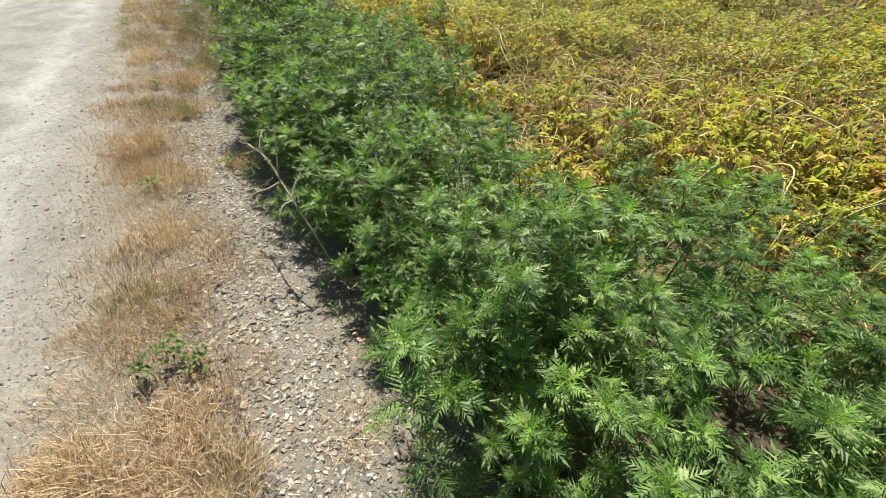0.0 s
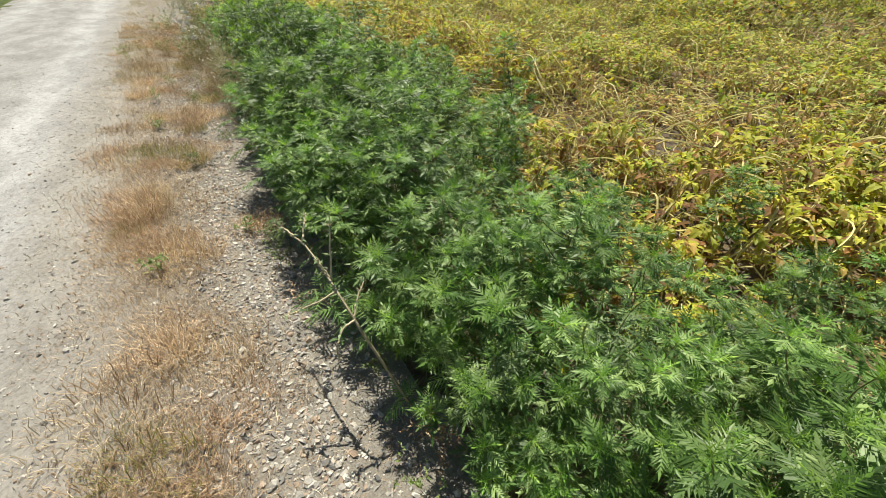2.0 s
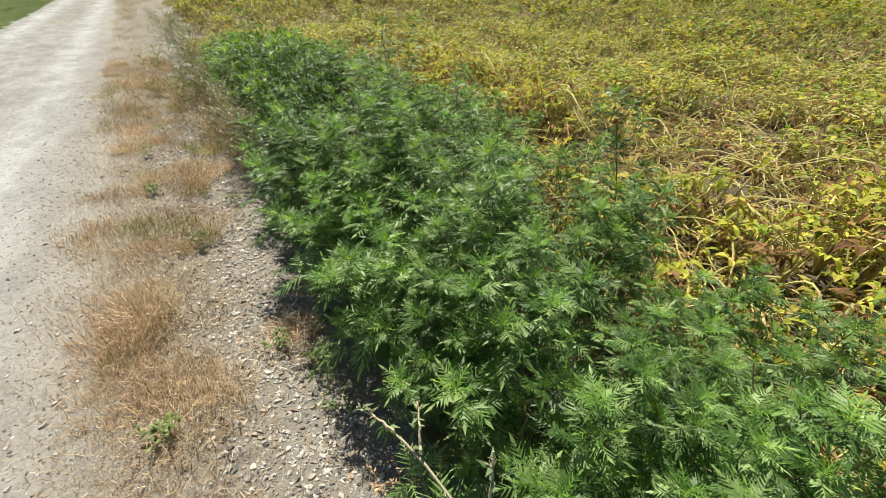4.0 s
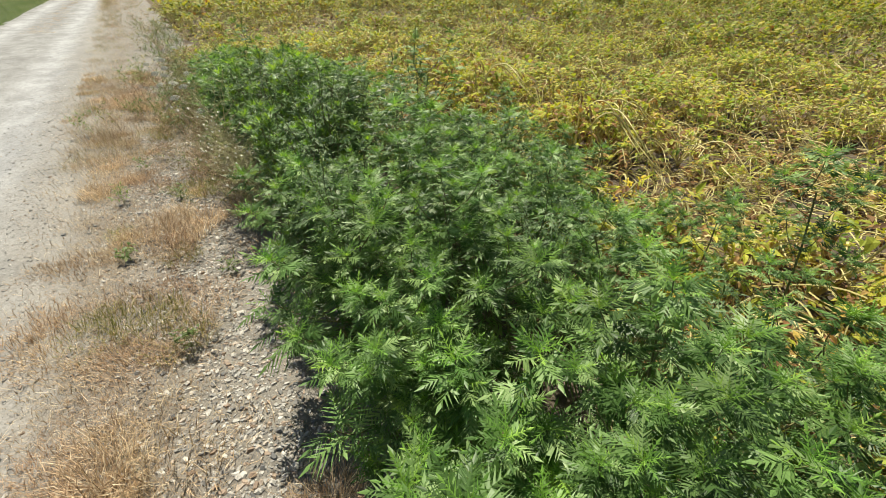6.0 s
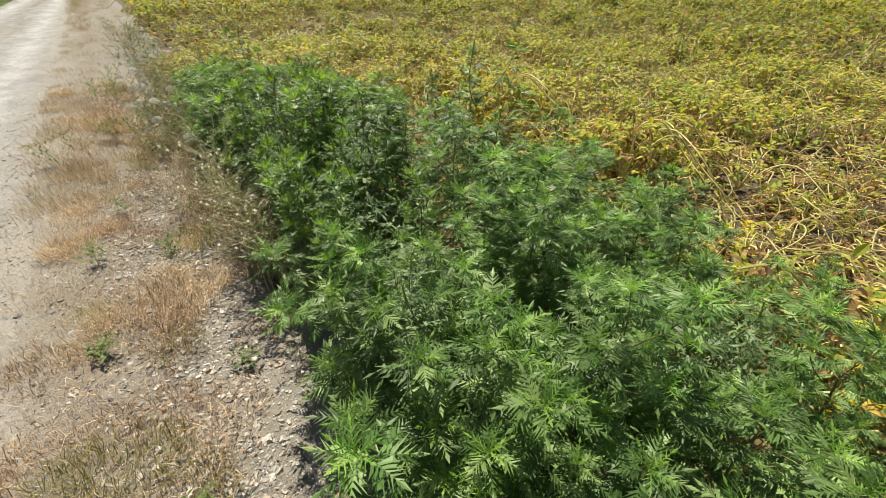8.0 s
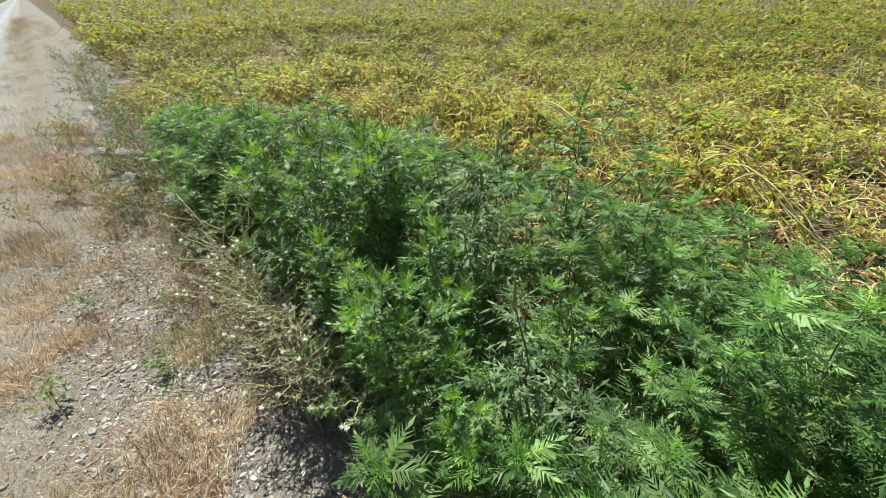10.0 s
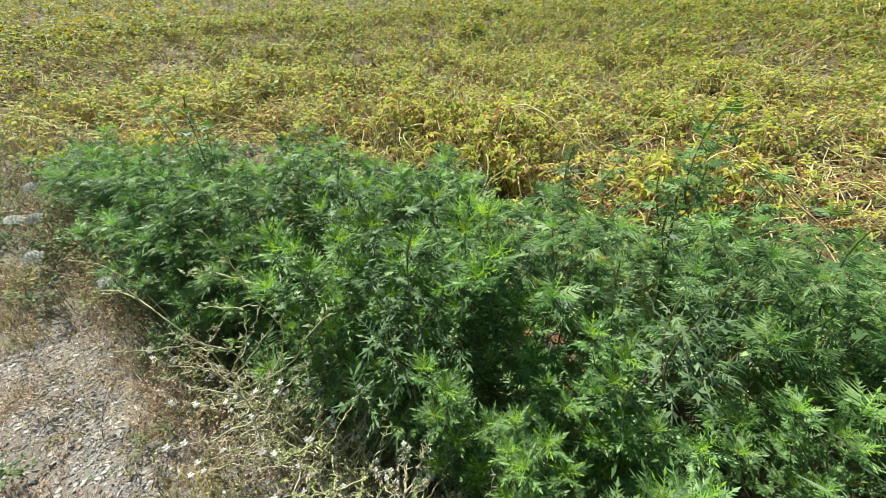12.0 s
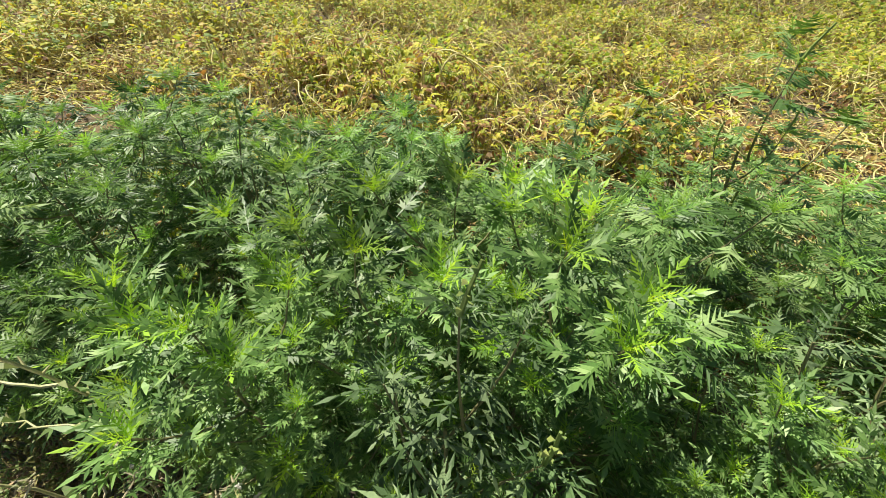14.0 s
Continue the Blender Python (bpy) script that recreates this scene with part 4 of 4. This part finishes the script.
# ---- stones ----
def stone_arrays(r, flat):
    """An irregular flattened chip of shale with bevel-like facets."""
    n = r.choice((4, 5, 5, 6))
    v = []
    ang = sorted(r.uniform(0, 6.28) for _ in range(n))
    ang = [a * 0.5 + 6.2832 * i / n * 0.5 for i, a in enumerate(ang)]
    el = r.uniform(0.45, 0.9)
    for lev, rad in ((-0.4, 1.0), (0.5, 0.74)):
        v += [(math.cos(a) * rad * r.uniform(0.85, 1.1), math.sin(a) * rad * el * r.uniform(0.85, 1.1), flat * (lev + r.uniform(-0.1, 0.1))) for a in ang]
    t = []
    for l in (0,):
        for k in range(n):
            a, b = l * n + k, l * n + (k + 1) % n
            t += [(a, b, b + n), (a, b + n, a + n)]
    t += [(n, n + k, n + k + 1) for k in range(1, n - 1)]
    return np.array(v), np.array(t), np.zeros(len(t), int)


def grit_arrays(r):
    v = np.array([(1, 0, 0), (0, 1, 0), (-1, 0, 0), (0, -1, 0), (0.1, 0.1, 0.7)], float) * np.array([[r.uniform(0.7, 1.2)] for _ in range(5)])
    return v, np.array([(0, 1, 4), (1, 2, 4), (2, 3, 4), (3, 0, 4)]), np.zeros(4, int)


def stones():
    r = random.Random(31)
    chips = [stone_arrays(r, r.uniform(0.35, 0.8)) for _ in range(7)]
    grits = [grit_arrays(r) for _ in range(4)]

    def bed(name, src, count, spot, size, label):
        b = [[] for _ in src]
        for k in range(count):
            x, y = spot()
            b[k % len(src)].append(place(x, y, hz(x, y) + size(0) * 0.1, r.uniform(0, 6.28), size(1), r.uniform(0, 0.8), r.uniform(0, 6.28)))
        v, t, m = join([stamp(*s, q) for s, q in zip(src, b) if q])
        tagged(new(name, mesh_of(name, v, t, m, [M_STONE])), label, "gravel", kind="stuff")

    def size_of(lo, hi):
        return lambda k: lo if k == 0 else lo + (hi - lo) * r.random() ** 2.6
    bed("gravel", chips, 15500, lambda: (r.gauss(-0.10, 0.20), -0.6 + 8.8 * r.random() ** 1.05), lambda k: 0.005 if k == 0 else 0.005 + 0.017 * r.random() ** 1.7, "grey shale gravel chips on the verge")
    bed("gravel_litter", chips, 5500, lambda: (r.uniform(-0.75, 0.28), 3.2 + 5.2 * r.random()), size_of(0.004, 0.017), "scattered shale chips and brown litter on the verge")
    bed("grit", grits, 12000, lambda: (r.gauss(-0.15, 0.26), -0.8 + 12 * r.random() ** 1.2), size_of(0.003, 0.010), "fine grey grit between the stones")
    bed("road_grit", grits, 9000, lambda: (-0.88 - abs(r.gauss(0, 0.35)) if r.random() < 0.6 else r.uniform(-3.9, -0.9), -0.5 + 16 * r.random() ** 1.3), size_of(0.003, 0.011), "loose grit on the farm track")
    bed("road_gravel", chips, 2600, lambda: (-0.84 - abs(r.gauss(0, 0.34)), -0.5 + 12 * r.random() ** 1.2), size_of(0.004, 0.017), "loose stones along the edge of the track")
    bed("road_pebbles", chips, 1600, lambda: (r.gauss(-2.2, 0.5), 1.0 + 17 * r.random() ** 1.2), size_of(0.004, 0.014), "small pebbles between the wheel tracks")
    big = [mesh_of("stone", v * 0.03, t, m, [M_STONE]) for v, t, m in [stone_arrays(r, 0.5) for _ in range(6)]]
    for k in range(280):
        x, y = (r.gauss(-0.11, 0.16), -0.4 + 7.0 * r.random()) if k < 250 else (r.uniform(-1.4, -0.85), r.uniform(0.5, 9))
        ob = new("stone", big[k % 6])
        s = 0.4 + 0.5 * r.random() ** 1.6
        ob.matrix_basis = place(x, y, hz(x, y) + 0.004, r.uniform(0, 6.28), s, r.uniform(0, 0.25), r.uniform(0, 6.28))
        tagged(ob, "flat grey shale stone lying on the verge" if k < 250 else "grey stone lying at the track edge", "stone", "stones of the verge")


stones()


# ---- weeds of the verge ----
def along(path, u):
    k = np.linspace(0, 1, len(path))
    return np.array([np.interp(u, k, path[:, c]) for c in range(3)])


def smooth_path(pts, n=10):
    """A soft curve through a few points."""
    p = np.array(pts, float)
    k = np.linspace(0, 1, len(p))
    u = np.linspace(0, 1, n)
    q = np.stack([np.interp(u, k, p[:, c]) for c in range(3)], 1)
    for _ in range(2):
        q[1:-1] = (q[:-2] + 2 * q[1:-1] + q[2:]) / 4
    return q


def twig_geo(r, L, el, leaves, buds, leaf_len=0.025, r0=0.0018, sag=0.0):
    """A side twig from the origin towards +x, with small narrow leaves and buds."""
    g = Geo()
    path = np.array([(L * u * math.cos(el), L * 0.12 * math.sin(3 * u + L * 40), L * u * math.sin(el) + L * (0.18 - sag) * u * u) for u in np.linspace(0, 1, 5)])
    tube(g, path, r0, r0 * 0.45, 4, 0)
    for i in range(leaves):
        p = along(path, r.uniform(0.15, 1.0))
        a, e = r.uniform(0, 6.28), r.uniform(-0.2, 0.9)
        flat_leaflet(g, p, (math.cos(a) * math.cos(e), math.sin(a) * math.cos(e), math.sin(e)), leaf_len * r.uniform(0.6, 1.3), 0.17, 1)
    for i in range(buds):
        p = along(path, 1 - 0.55 * i / max(1, buds))
        a = r.uniform(0, 6.28)
        d = np.array([0.5 * math.cos(a), 0.5 * math.sin(a), 0.8])
        tube(g, [p, p + d * 0.006, p + d * 0.013], 0.0026, 0.0012, 4, 2)
    return g


def umbel_geo(r, rad):
    """A flat white flower head on fine rays."""
    g = Geo()
    for i in range(26):
        a, d = i * 2.4, rad * math.sqrt((i + 0.5) / 26)
        c = np.array([d * math.cos(a), d * math.sin(a), 0.55 * rad - 0.45 * d * d / rad + r.uniform(-0.002, 0.002)])
        tube(g, [(0, 0, -0.3 * rad), c], 0.0006, 0.0004, 3, 0)
        s = rad * 0.26
        ring = [c + (s * math.cos(b) * r.uniform(0.8, 1.2), s * math.sin(b) * r.uniform(0.8, 1.2), -0.002) for b in np.arange(6) * 1.047]
        g.add([c + (0, 0, 0.009)] + ring, [(0, 1 + k, 1 + (k + 1) % 6) for k in range(6)], 3)
    return g


def daisy_geo(r, rad):
    g = Geo()
    for i in range(13):
        leaflet(g, (0, 0, 0), (math.cos(i * 0.483), math.sin(i * 0.483), 0.15), rad, 0.2, 3, 0.1)
    ring = [(0.3 * rad * math.cos(b), 0.3 * rad * math.sin(b), 0.001) for b in np.arange(6) * 1.047]
    g.add([(0, 0, 0.3 * rad)] + ring, [(0, 1 + k, 1 + (k + 1) % 6) for k in range(6)], 4)
    return g


def small_weed(name, label, category, seed, path, r0, twigs, mats, twig_len=0.12, leaves=5, buds=2, leaf_len=0.025, group="", from_u=0.2, el=0.6):
    """A small weed: a stalk and its fine foliage."""
    r = random.Random(seed)
    root = empty(name)
    base = np.array(path[0])
    root.matrix_basis = Matrix.Translation(base)
    tagged(root, label, category, group)
    path = np.array(path) - base
    g = Geo()
    tube(g, path, r0, r0 * 0.45, 4, 0)
    part("stalk", geo_mesh("stalk", g, mats), root)
    f = Geo()
    a = r.uniform(0, 6.28)
    for i in range(twigs):
        u = from_u + (1 - from_u) * i / max(1, twigs - 1)
        p = along(path, u)
        v, t, m = twig_geo(r, twig_len * (1.15 - 0.5 * u) * r.uniform(0.7, 1.3), el, leaves, buds, leaf_len, r0 * 0.5).arrays()
        c, s = math.cos(a), math.sin(a)
        f.add(v @ np.array([(c, s, 0), (-s, c, 0), (0, 0, 1)]) + p, t, m)
        a += 2.4 + r.uniform(-0.5, 0.5)
    tagged(part("foliage", geo_mesh("foliage", f, mats), root), kind="stuff")
    return root


def stalk_weed(name, label, category, seed, path, r0, twigs, mats, twig_len=0.12, leaves=5, buds=2, leaf_len=0.025, head=None, group="", from_u=0.2, el=0.6):
    """A weed with one main stalk, side twigs and, where it blooms, flower heads. The path is in metres of the place."""
    r = random.Random(seed)
    path = np.array(path)
    root = empty(name)
    base = path[0].copy()
    root.matrix_basis = Matrix.Translation(base)
    tagged(root, label, category, group)
    path = path - base
    g = Geo()
    tube(g, path, r0, r0 * 0.45, 5, 0)
    part("stalk", geo_mesh("stalk", g, mats), root)
    a = r.uniform(0, 6.28)
    for i in range(twigs):
        u = from_u + (1 - from_u) * i / max(1, twigs - 1)
        p = along(path, u)
        L = twig_len * (1.15 - 0.5 * u) * r.uniform(0.7, 1.3)
        m = place(float(p[0]), float(p[1]), float(p[2]), a)
        part("twig", geo_mesh("twig", twig_geo(r, L, el, leaves, buds, leaf_len, r0 * 0.5), mats), root, m)
        a += 2.4 + r.uniform(-0.5, 0.5)
    if head:
        p = path[-1]
        part("flower_head", geo_mesh("flower_head", head(r), mats), root, place(float(p[0]), float(p[1]), float(p[2]), 0, 1, 0.35, -1.57 + r.uniform(-0.8, 0.8)), "flat white flower head")
    return root


DRY = [M_TWIG, M_STRAW, M_TWIG, M_WHITE, M_YELLOW]
BROWN = [M_DEADTW, M_RUST, M_DEADTW, M_WHITE, M_YELLOW]
GREENW = [M_WEED, M_WEED, M_SPIKE, M_WHITE, M_YELLOW]
OLIVEW = [M_DEADTW, M_OLIVE, M_OLIVE, M_WHITE, M_YELLOW]
GREYW = [M_DEADTW, M_GREY, M_SPIKE, M_WHITE, M_YELLOW]


def fluff_geo(g, p, r):
    """A small white seed head: fine rays in all directions."""
    for i in range(12):
        a, e = i * 2.4, math.asin(1 - 2 * (i + 0.5) / 12)
        d = (math.cos(a) * math.cos(e), math.sin(a) * math.cos(e), math.sin(e))
        flat_leaflet(g, p, d, r.uniform(0.007, 0.012), 0.3, 3)


def branch_weed(name, label, seed, r0, lines, mats, group="", fluff=False, leafy=(0.02, 0.045), crook=0.006, side=0):
    """A weed of long thin branches: the first line is the main stalk, each line carries short buds and narrow leaves."""
    r = random.Random(seed)
    root = empty(name)
    base = np.array(lines[0][0], float)
    root.matrix_basis = Matrix.Translation(base)
    tagged(root, label, "weed", group)
    for k, pts in enumerate(lines):
        path = smooth_path(pts, 12) - base
        path[1:-1] += np.array([[r.uniform(-1, 1) * crook for _ in range(3)] for _ in range(10)])
        g = Geo()
        q0 = r0 if k == 0 else r0 * 0.7
        tube(g, path, q0, q0 * 0.5, 5, side if k else 0)
        for i in range(16):
            p = along(path, r.uniform(0.25, 1.0) ** 0.7)
            a = r.uniform(0, 6.28)
            d = np.array([math.cos(a), math.sin(a), r.uniform(0.2, 1.2)])
            d = d / np.linalg.norm(d)
            if i % 3:
                tube(g, [p, p + d * 0.008, p + d * 0.019], 0.0024, 0.0010, 4, 2)
            else:
                flat_leaflet(g, p, d, r.uniform(*leafy), 0.14, 1)
        if fluff:
            for u in (0.8, 1.0)[r.randrange(3):]:
                fluff_geo(g, along(path, u) + (0, 0, 0.006), r)
        tagged(part("stalk" if k == 0 else "branch", geo_mesh("branch", g, mats), root), kind="stuff")
    return root


def rising(r, x, y, h, lean, n=7):
    a = r.uniform(0, 6.28)
    z = hz(x, y)
    return smooth_path([(x + math.cos(a) * lean * u * u * h, y + math.sin(a) * lean * u * u * h, z + h * u) for u in np.linspace(0, 1, n)], 7)


def weeds():
    r = random.Random(77)
    # a long bare stalk bent out of the hedge over the gravel
    branch_weed("bent_weed_stalk", "bent bare weed stalk with silvery side twigs, leaning from the hedge", 5, 0.0072,
                [[(0.34, 1.62, -0.13), (0.24, 1.74, 0.22), (0.19, 1.86, 0.42), (0.18, 1.98, 0.43), (0.17, 2.07, 0.47), (0.15, 2.26, 0.50), (0.12, 2.42, 0.43)],
                 [(0.185, 1.97, 0.43), (0.12, 1.97, 0.41), (0.03, 1.98, 0.39), (-0.03, 1.99, 0.38)],
                 [(0.18, 2.02, 0.44), (0.20, 2.05, 0.52), (0.225, 2.08, 0.62), (0.24, 2.10, 0.68)],
                 [(0.18, 2.03, 0.45), (0.165, 2.06, 0.49), (0.16, 2.08, 0.52)],
                 [(0.20, 1.84, 0.40), (0.23, 1.88, 0.44), (0.28, 1.92, 0.48)],
                 [(0.20, 1.84, 0.38), (0.15, 1.83, 0.38), (0.11, 1.80, 0.34), (0.10, 1.78, 0.28)],
                 [(0.15, 2.26, 0.50), (0.17, 2.30, 0.54), (0.20, 2.36, 0.56)],
                 [(0.13, 2.38, 0.45), (0.10, 2.44, 0.47), (0.07, 2.50, 0.46)]], [M_DULL, M_GREY, M_TWIG, M_WHITE, M_YELLOW], crook=0.002, side=2)
    # sprawling stalks in front of the hedge
    for k, lines in enumerate(([[(0.47, 6.02, -0.14), (0.42, 6.18, 0.14), (0.386, 6.31, 0.25), (0.355, 6.55, 0.285), (0.33, 6.68, 0.34), (0.307, 6.78, 0.47)],
                                [(0.355, 6.55, 0.285), (0.40, 6.20, 0.60), (0.43, 6.05, 0.82), (0.45, 5.97, 0.94)],
                                [(0.335, 6.64, 0.28), (0.36, 6.42, 0.55), (0.385, 6.34, 0.68), (0.40, 6.31, 0.78)],
                                [(0.375, 6.35, 0.27), (0.40, 6.22, 0.62), (0.42, 6.13, 0.86)],
                                [(0.31, 6.80, 0.42), (0.35, 6.60, 0.47), (0.38, 6.49, 0.52)],
                                [(0.39, 6.33, 0.25), (0.33, 6.36, 0.27), (0.26, 6.42, 0.24)]],
                               [[(0.66, 6.50, -0.16), (0.60, 6.53, 0.35), (0.52, 6.52, 0.63), (0.48, 6.50, 0.80), (0.43, 6.46, 0.99)],
                                [(0.52, 6.53, 0.60), (0.46, 6.59, 0.61), (0.42, 6.84, 0.50)],
                                [(0.49, 6.50, 0.76), (0.44, 6.60, 0.78), (0.40, 6.70, 0.74)]],
                               [[(0.44, 6.75, -0.14), (0.38, 6.75, 0.35), (0.30, 6.85, 0.58), (0.28, 7.11, 0.57), (0.25, 7.45, 0.42)],
                                [(0.29, 6.95, 0.58), (0.27, 7.0, 0.70), (0.27, 7.05, 0.76)],
                                [(0.28, 7.10, 0.57), (0.22, 7.2, 0.54), (0.15, 7.3, 0.46)]],
                               [[(0.46, 7.4, -0.15), (0.40, 7.42, 0.3), (0.33, 7.5, 0.5), (0.24, 7.7, 0.5)],
                                [(0.36, 7.46, 0.42), (0.34, 7.40, 0.62), (0.33, 7.36, 0.75)]])):
        branch_weed("sprawling_weed", "sprawling half-dry weed with thin branching pale green stalks", 40 + k, 0.0040, lines, [M_BENT, M_WEED, M_BENT, M_WHITE, M_YELLOW], "sprawling weeds before the hedge")
    for k in range(30):
        x, y, h = r.uniform(0.28, 0.46), 5.50 + 0.036 * k + r.uniform(-0.05, 0.05), r.uniform(0.5, 0.78)
        z = hz(x, y)
        lx, ly = r.uniform(-0.16, 0.02), r.uniform(-0.22, 0.16)
        lines = [[(x + lx * u * u, y + ly * u * u, z + h * u) for u in (0, 0.25, 0.5, 0.75, 1)]]
        for i in range(10):
            u = 0.40 + 0.062 * i
            p = np.array((x + lx * u * u, y + ly * u * u, z + h * u))
            a, L = 2.4 * i + r.uniform(-0.5, 0.5), r.uniform(0.10, 0.24)
            q = np.array((math.cos(a), math.sin(a), r.uniform(0.1, 0.7)))
            lines.append([tuple(p), tuple(p + q * L * 0.5), tuple(p + q * L * 0.85 + (0, 0, L * 0.15))])
        branch_weed("twiggy_weed", "dry branching weed stalk with fluffy white seed heads", 60 + k, 0.0034, lines, [(M_BENT, M_TWIG, M_TWIG)[k % 3], M_WEED, (M_BENT, M_TWIG, M_TWIG)[k % 3], M_WHITE, M_YELLOW], "dry weeds before the hedge", k % 2 == 0, (0.01, 0.022))
    # wild carrot and daisies
    for k, (x, y, h) in enumerate(((0.29, 10.26, 0.46), (0.29, 8.85, 0.50), (0.33, 8.95, 0.42), (0.22, 10.0, 0.40), (0.35, 7.8, 0.38), (0.12, 9.5, 0.36), (0.45, 12.2, 0.5), (0.2, 11.4, 0.42), (0.02, 9.9, 0.42), (0.16, 8.3, 0.42), (0.3, 10.9, 0.48), (0.05, 10.8, 0.4), (0.38, 9.5, 0.5))):
        stalk_weed("wild_carrot", "wild carrot with a flat white flower head", "wildflower", 80 + k, rising(r, x, y, h, 0.15), 0.0024, 5, GREENW, 0.09, 4, 0, 0.03, lambda q: umbel_geo(q, 0.047), "wild carrots by the hedge")
    for k, (x, y, h) in enumerate(((0.30, 6.95, 0.33), (0.27, 6.88, 0.28), (0.33, 6.86, 0.24), (0.24, 5.05, 0.16), (0.20, 4.15, 0.15), (0.30, 7.15, 0.3), (0.28, 3.3, 0.2))):
        stalk_weed("daisy", "small white daisy with a yellow centre", "wildflower", 100 + k, rising(r, x, y, h, 0.3), 0.0014, 4, GREENW, 0.05, 4, 0, 0.02, lambda q: daisy_geo(q, 0.021), "daisies by the hedge")
    # brown and green weeds along the foot of the hedge
    for k in range(125):
        y = 5.9 + 7.0 * r.random() ** 1.1
        x = float(np.interp(y, EDGE_Y + [14], EDGE_FRONT + [0.9])) - r.uniform(-0.05, 0.22 + 0.09 * min(4, y - 5.9))
        brown = r.random() < 0.65
        small_weed("verge_weed", "brown dried branching weed on the verge" if brown else "thin green weed on the verge beside the hedge", "weed", 200 + k, rising(r, x, y, r.uniform(0.2, 0.36 if x < 0.4 else 0.5), 0.4), 0.0022, 11, (BROWN if k % 3 == 0 else OLIVEW) if brown else GREENW, 0.15, 6, 3, 0.022, group="verge weeds")
    for k in range(130):
        y = 8.2 + 13 * r.random() ** 1.2
        x = float(np.interp(y, [8, 10, 12, 22], [0.1, 0.2, 0.45, 0.5])) + r.gauss(0, 0.30)
        x = min(x, float(np.interp(y, EDGE_Y + [13, 22], EDGE_FRONT + [1.3, 1.5])))
        kind = r.random()
        small_weed("verge_weed", "dull green weed at the far end of the hedge" if kind < 0.5 else "brown dried weed at the far verge", "weed", 300 + k, rising(r, x, y, r.uniform(0.18, 0.42) * (1.0 if x > 0.1 else 0.7), 0.35), 0.003, 8, (GREYW if kind < 0.15 else GREENW) if kind < 0.5 else (BROWN if kind < 0.65 else OLIVEW), 0.2, 9, 2, 0.045, group="verge weeds")
    for k in range(70):
        y = 6.0 + 3.2 * r.random()
        x = r.uniform(-0.12, 0.5)
        small_weed("dry_weed", "straw-brown withered weed lying over the verge", "weed", 700 + k, rising(r, x, y, r.uniform(0.1, 0.3), 0.9), 0.002, 10, (GREENW, OLIVEW, DRY, BROWN)[k % 4], 0.13, 4, 2, 0.02, group="dry weeds of the verge", el=0.4)
    # dry wisps at the foot of the near hedge
    for k in range(26):
        y = -0.2 + 6.2 * r.random()
        x = float(np.interp(y, EDGE_Y, EDGE_FRONT)) - r.uniform(0.08, 0.3)
        brown = r.random() < 0.6
        small_weed("dry_weed", "withered brown weed at the foot of the hedge" if brown else "small green weed at the foot of the hedge", "weed", 400 + k, rising(r, x, y, r.uniform(0.1, 0.26), 0.6), 0.0018, 8, BROWN if brown else GREENW, 0.09, 6, 1, 0.022, group="dry weeds of the verge")
    # low green plants in the dry grass
    for k, (x, y) in enumerate(((-0.47, 1.45), (-0.58, 1.40), (-0.40, 1.36), (-0.05, 3.4), (-0.47, 5.54), (-0.49, 6.45), (-0.25, 4.55), (0.06, 5.16), (-0.3, 7.2), (-0.1, 6.4), (-0.55, 3.1), (-0.15, 0.5))):
        root = small_weed("low_green_weed", "low green leafy weed in the dry grass", "weed", 500 + k, rising(r, x, y, r.uniform(0.06, 0.13), 0.3), 0.002, 9, GREENW, 0.075, 7, 0, 0.034, group="green weeds of the verge", el=0.35)
    # tall single ragweeds that rise over the field edge
    for k, (x, y, h) in enumerate(((2.6, 5.25, 1.0), (2.05, 4.3, 1.0), (1.5, 3.4, 1.05), (1.42, 2.72, 1.15), (1.47, 7.4, 1.1), (2.0, 4.75, 1.05), (1.75, 2.3, 0.85), (2.35, 0.7, 0.9), (1.95, 1.0, 0.85), (1.86, 2.86, 1.35), (2.1, 3.3, 0.95), (1.82, 4.03, 1.1), (2.3, 4.95, 0.9), (1.7, 1.75, 0.9), (2.35, 3.75, 0.8), (2.5, 1.6, 0.8), (2.15, 6.1, 0.95), (1.9, 6.9, 0.9))):
        m = ragweed(900 + k, h, 9, first=0.42, spread=0.75, label="tall single ragweed plant rising over the field edge", lean=0.2)
        m.matrix_basis = place(x, y, hz(x, y), r.uniform(0, 6.28))
    # yellow leaves at the edge between weeds and crop
    for k in range(26):
        y = 0.5 + 8.0 * r.random()
        x = float(np.interp(y, EDGE_Y, EDGE_BACK)) + r.uniform(-0.15, 0.5)
        small_weed("yellowing_weed", "yellowing leafy weed at the edge of the potato field", "weed", 600 + k, rising(r, x, y, r.uniform(0.3, 0.55), 0.3), 0.0035, 9, [M_PSTEM, M_YELLOW if k % 6 == 0 else M_POTG, M_POT, M_WHITE, M_YELLOW], 0.15, 12, 0, 0.04, group="yellowing weeds of the field edge")


weeds()
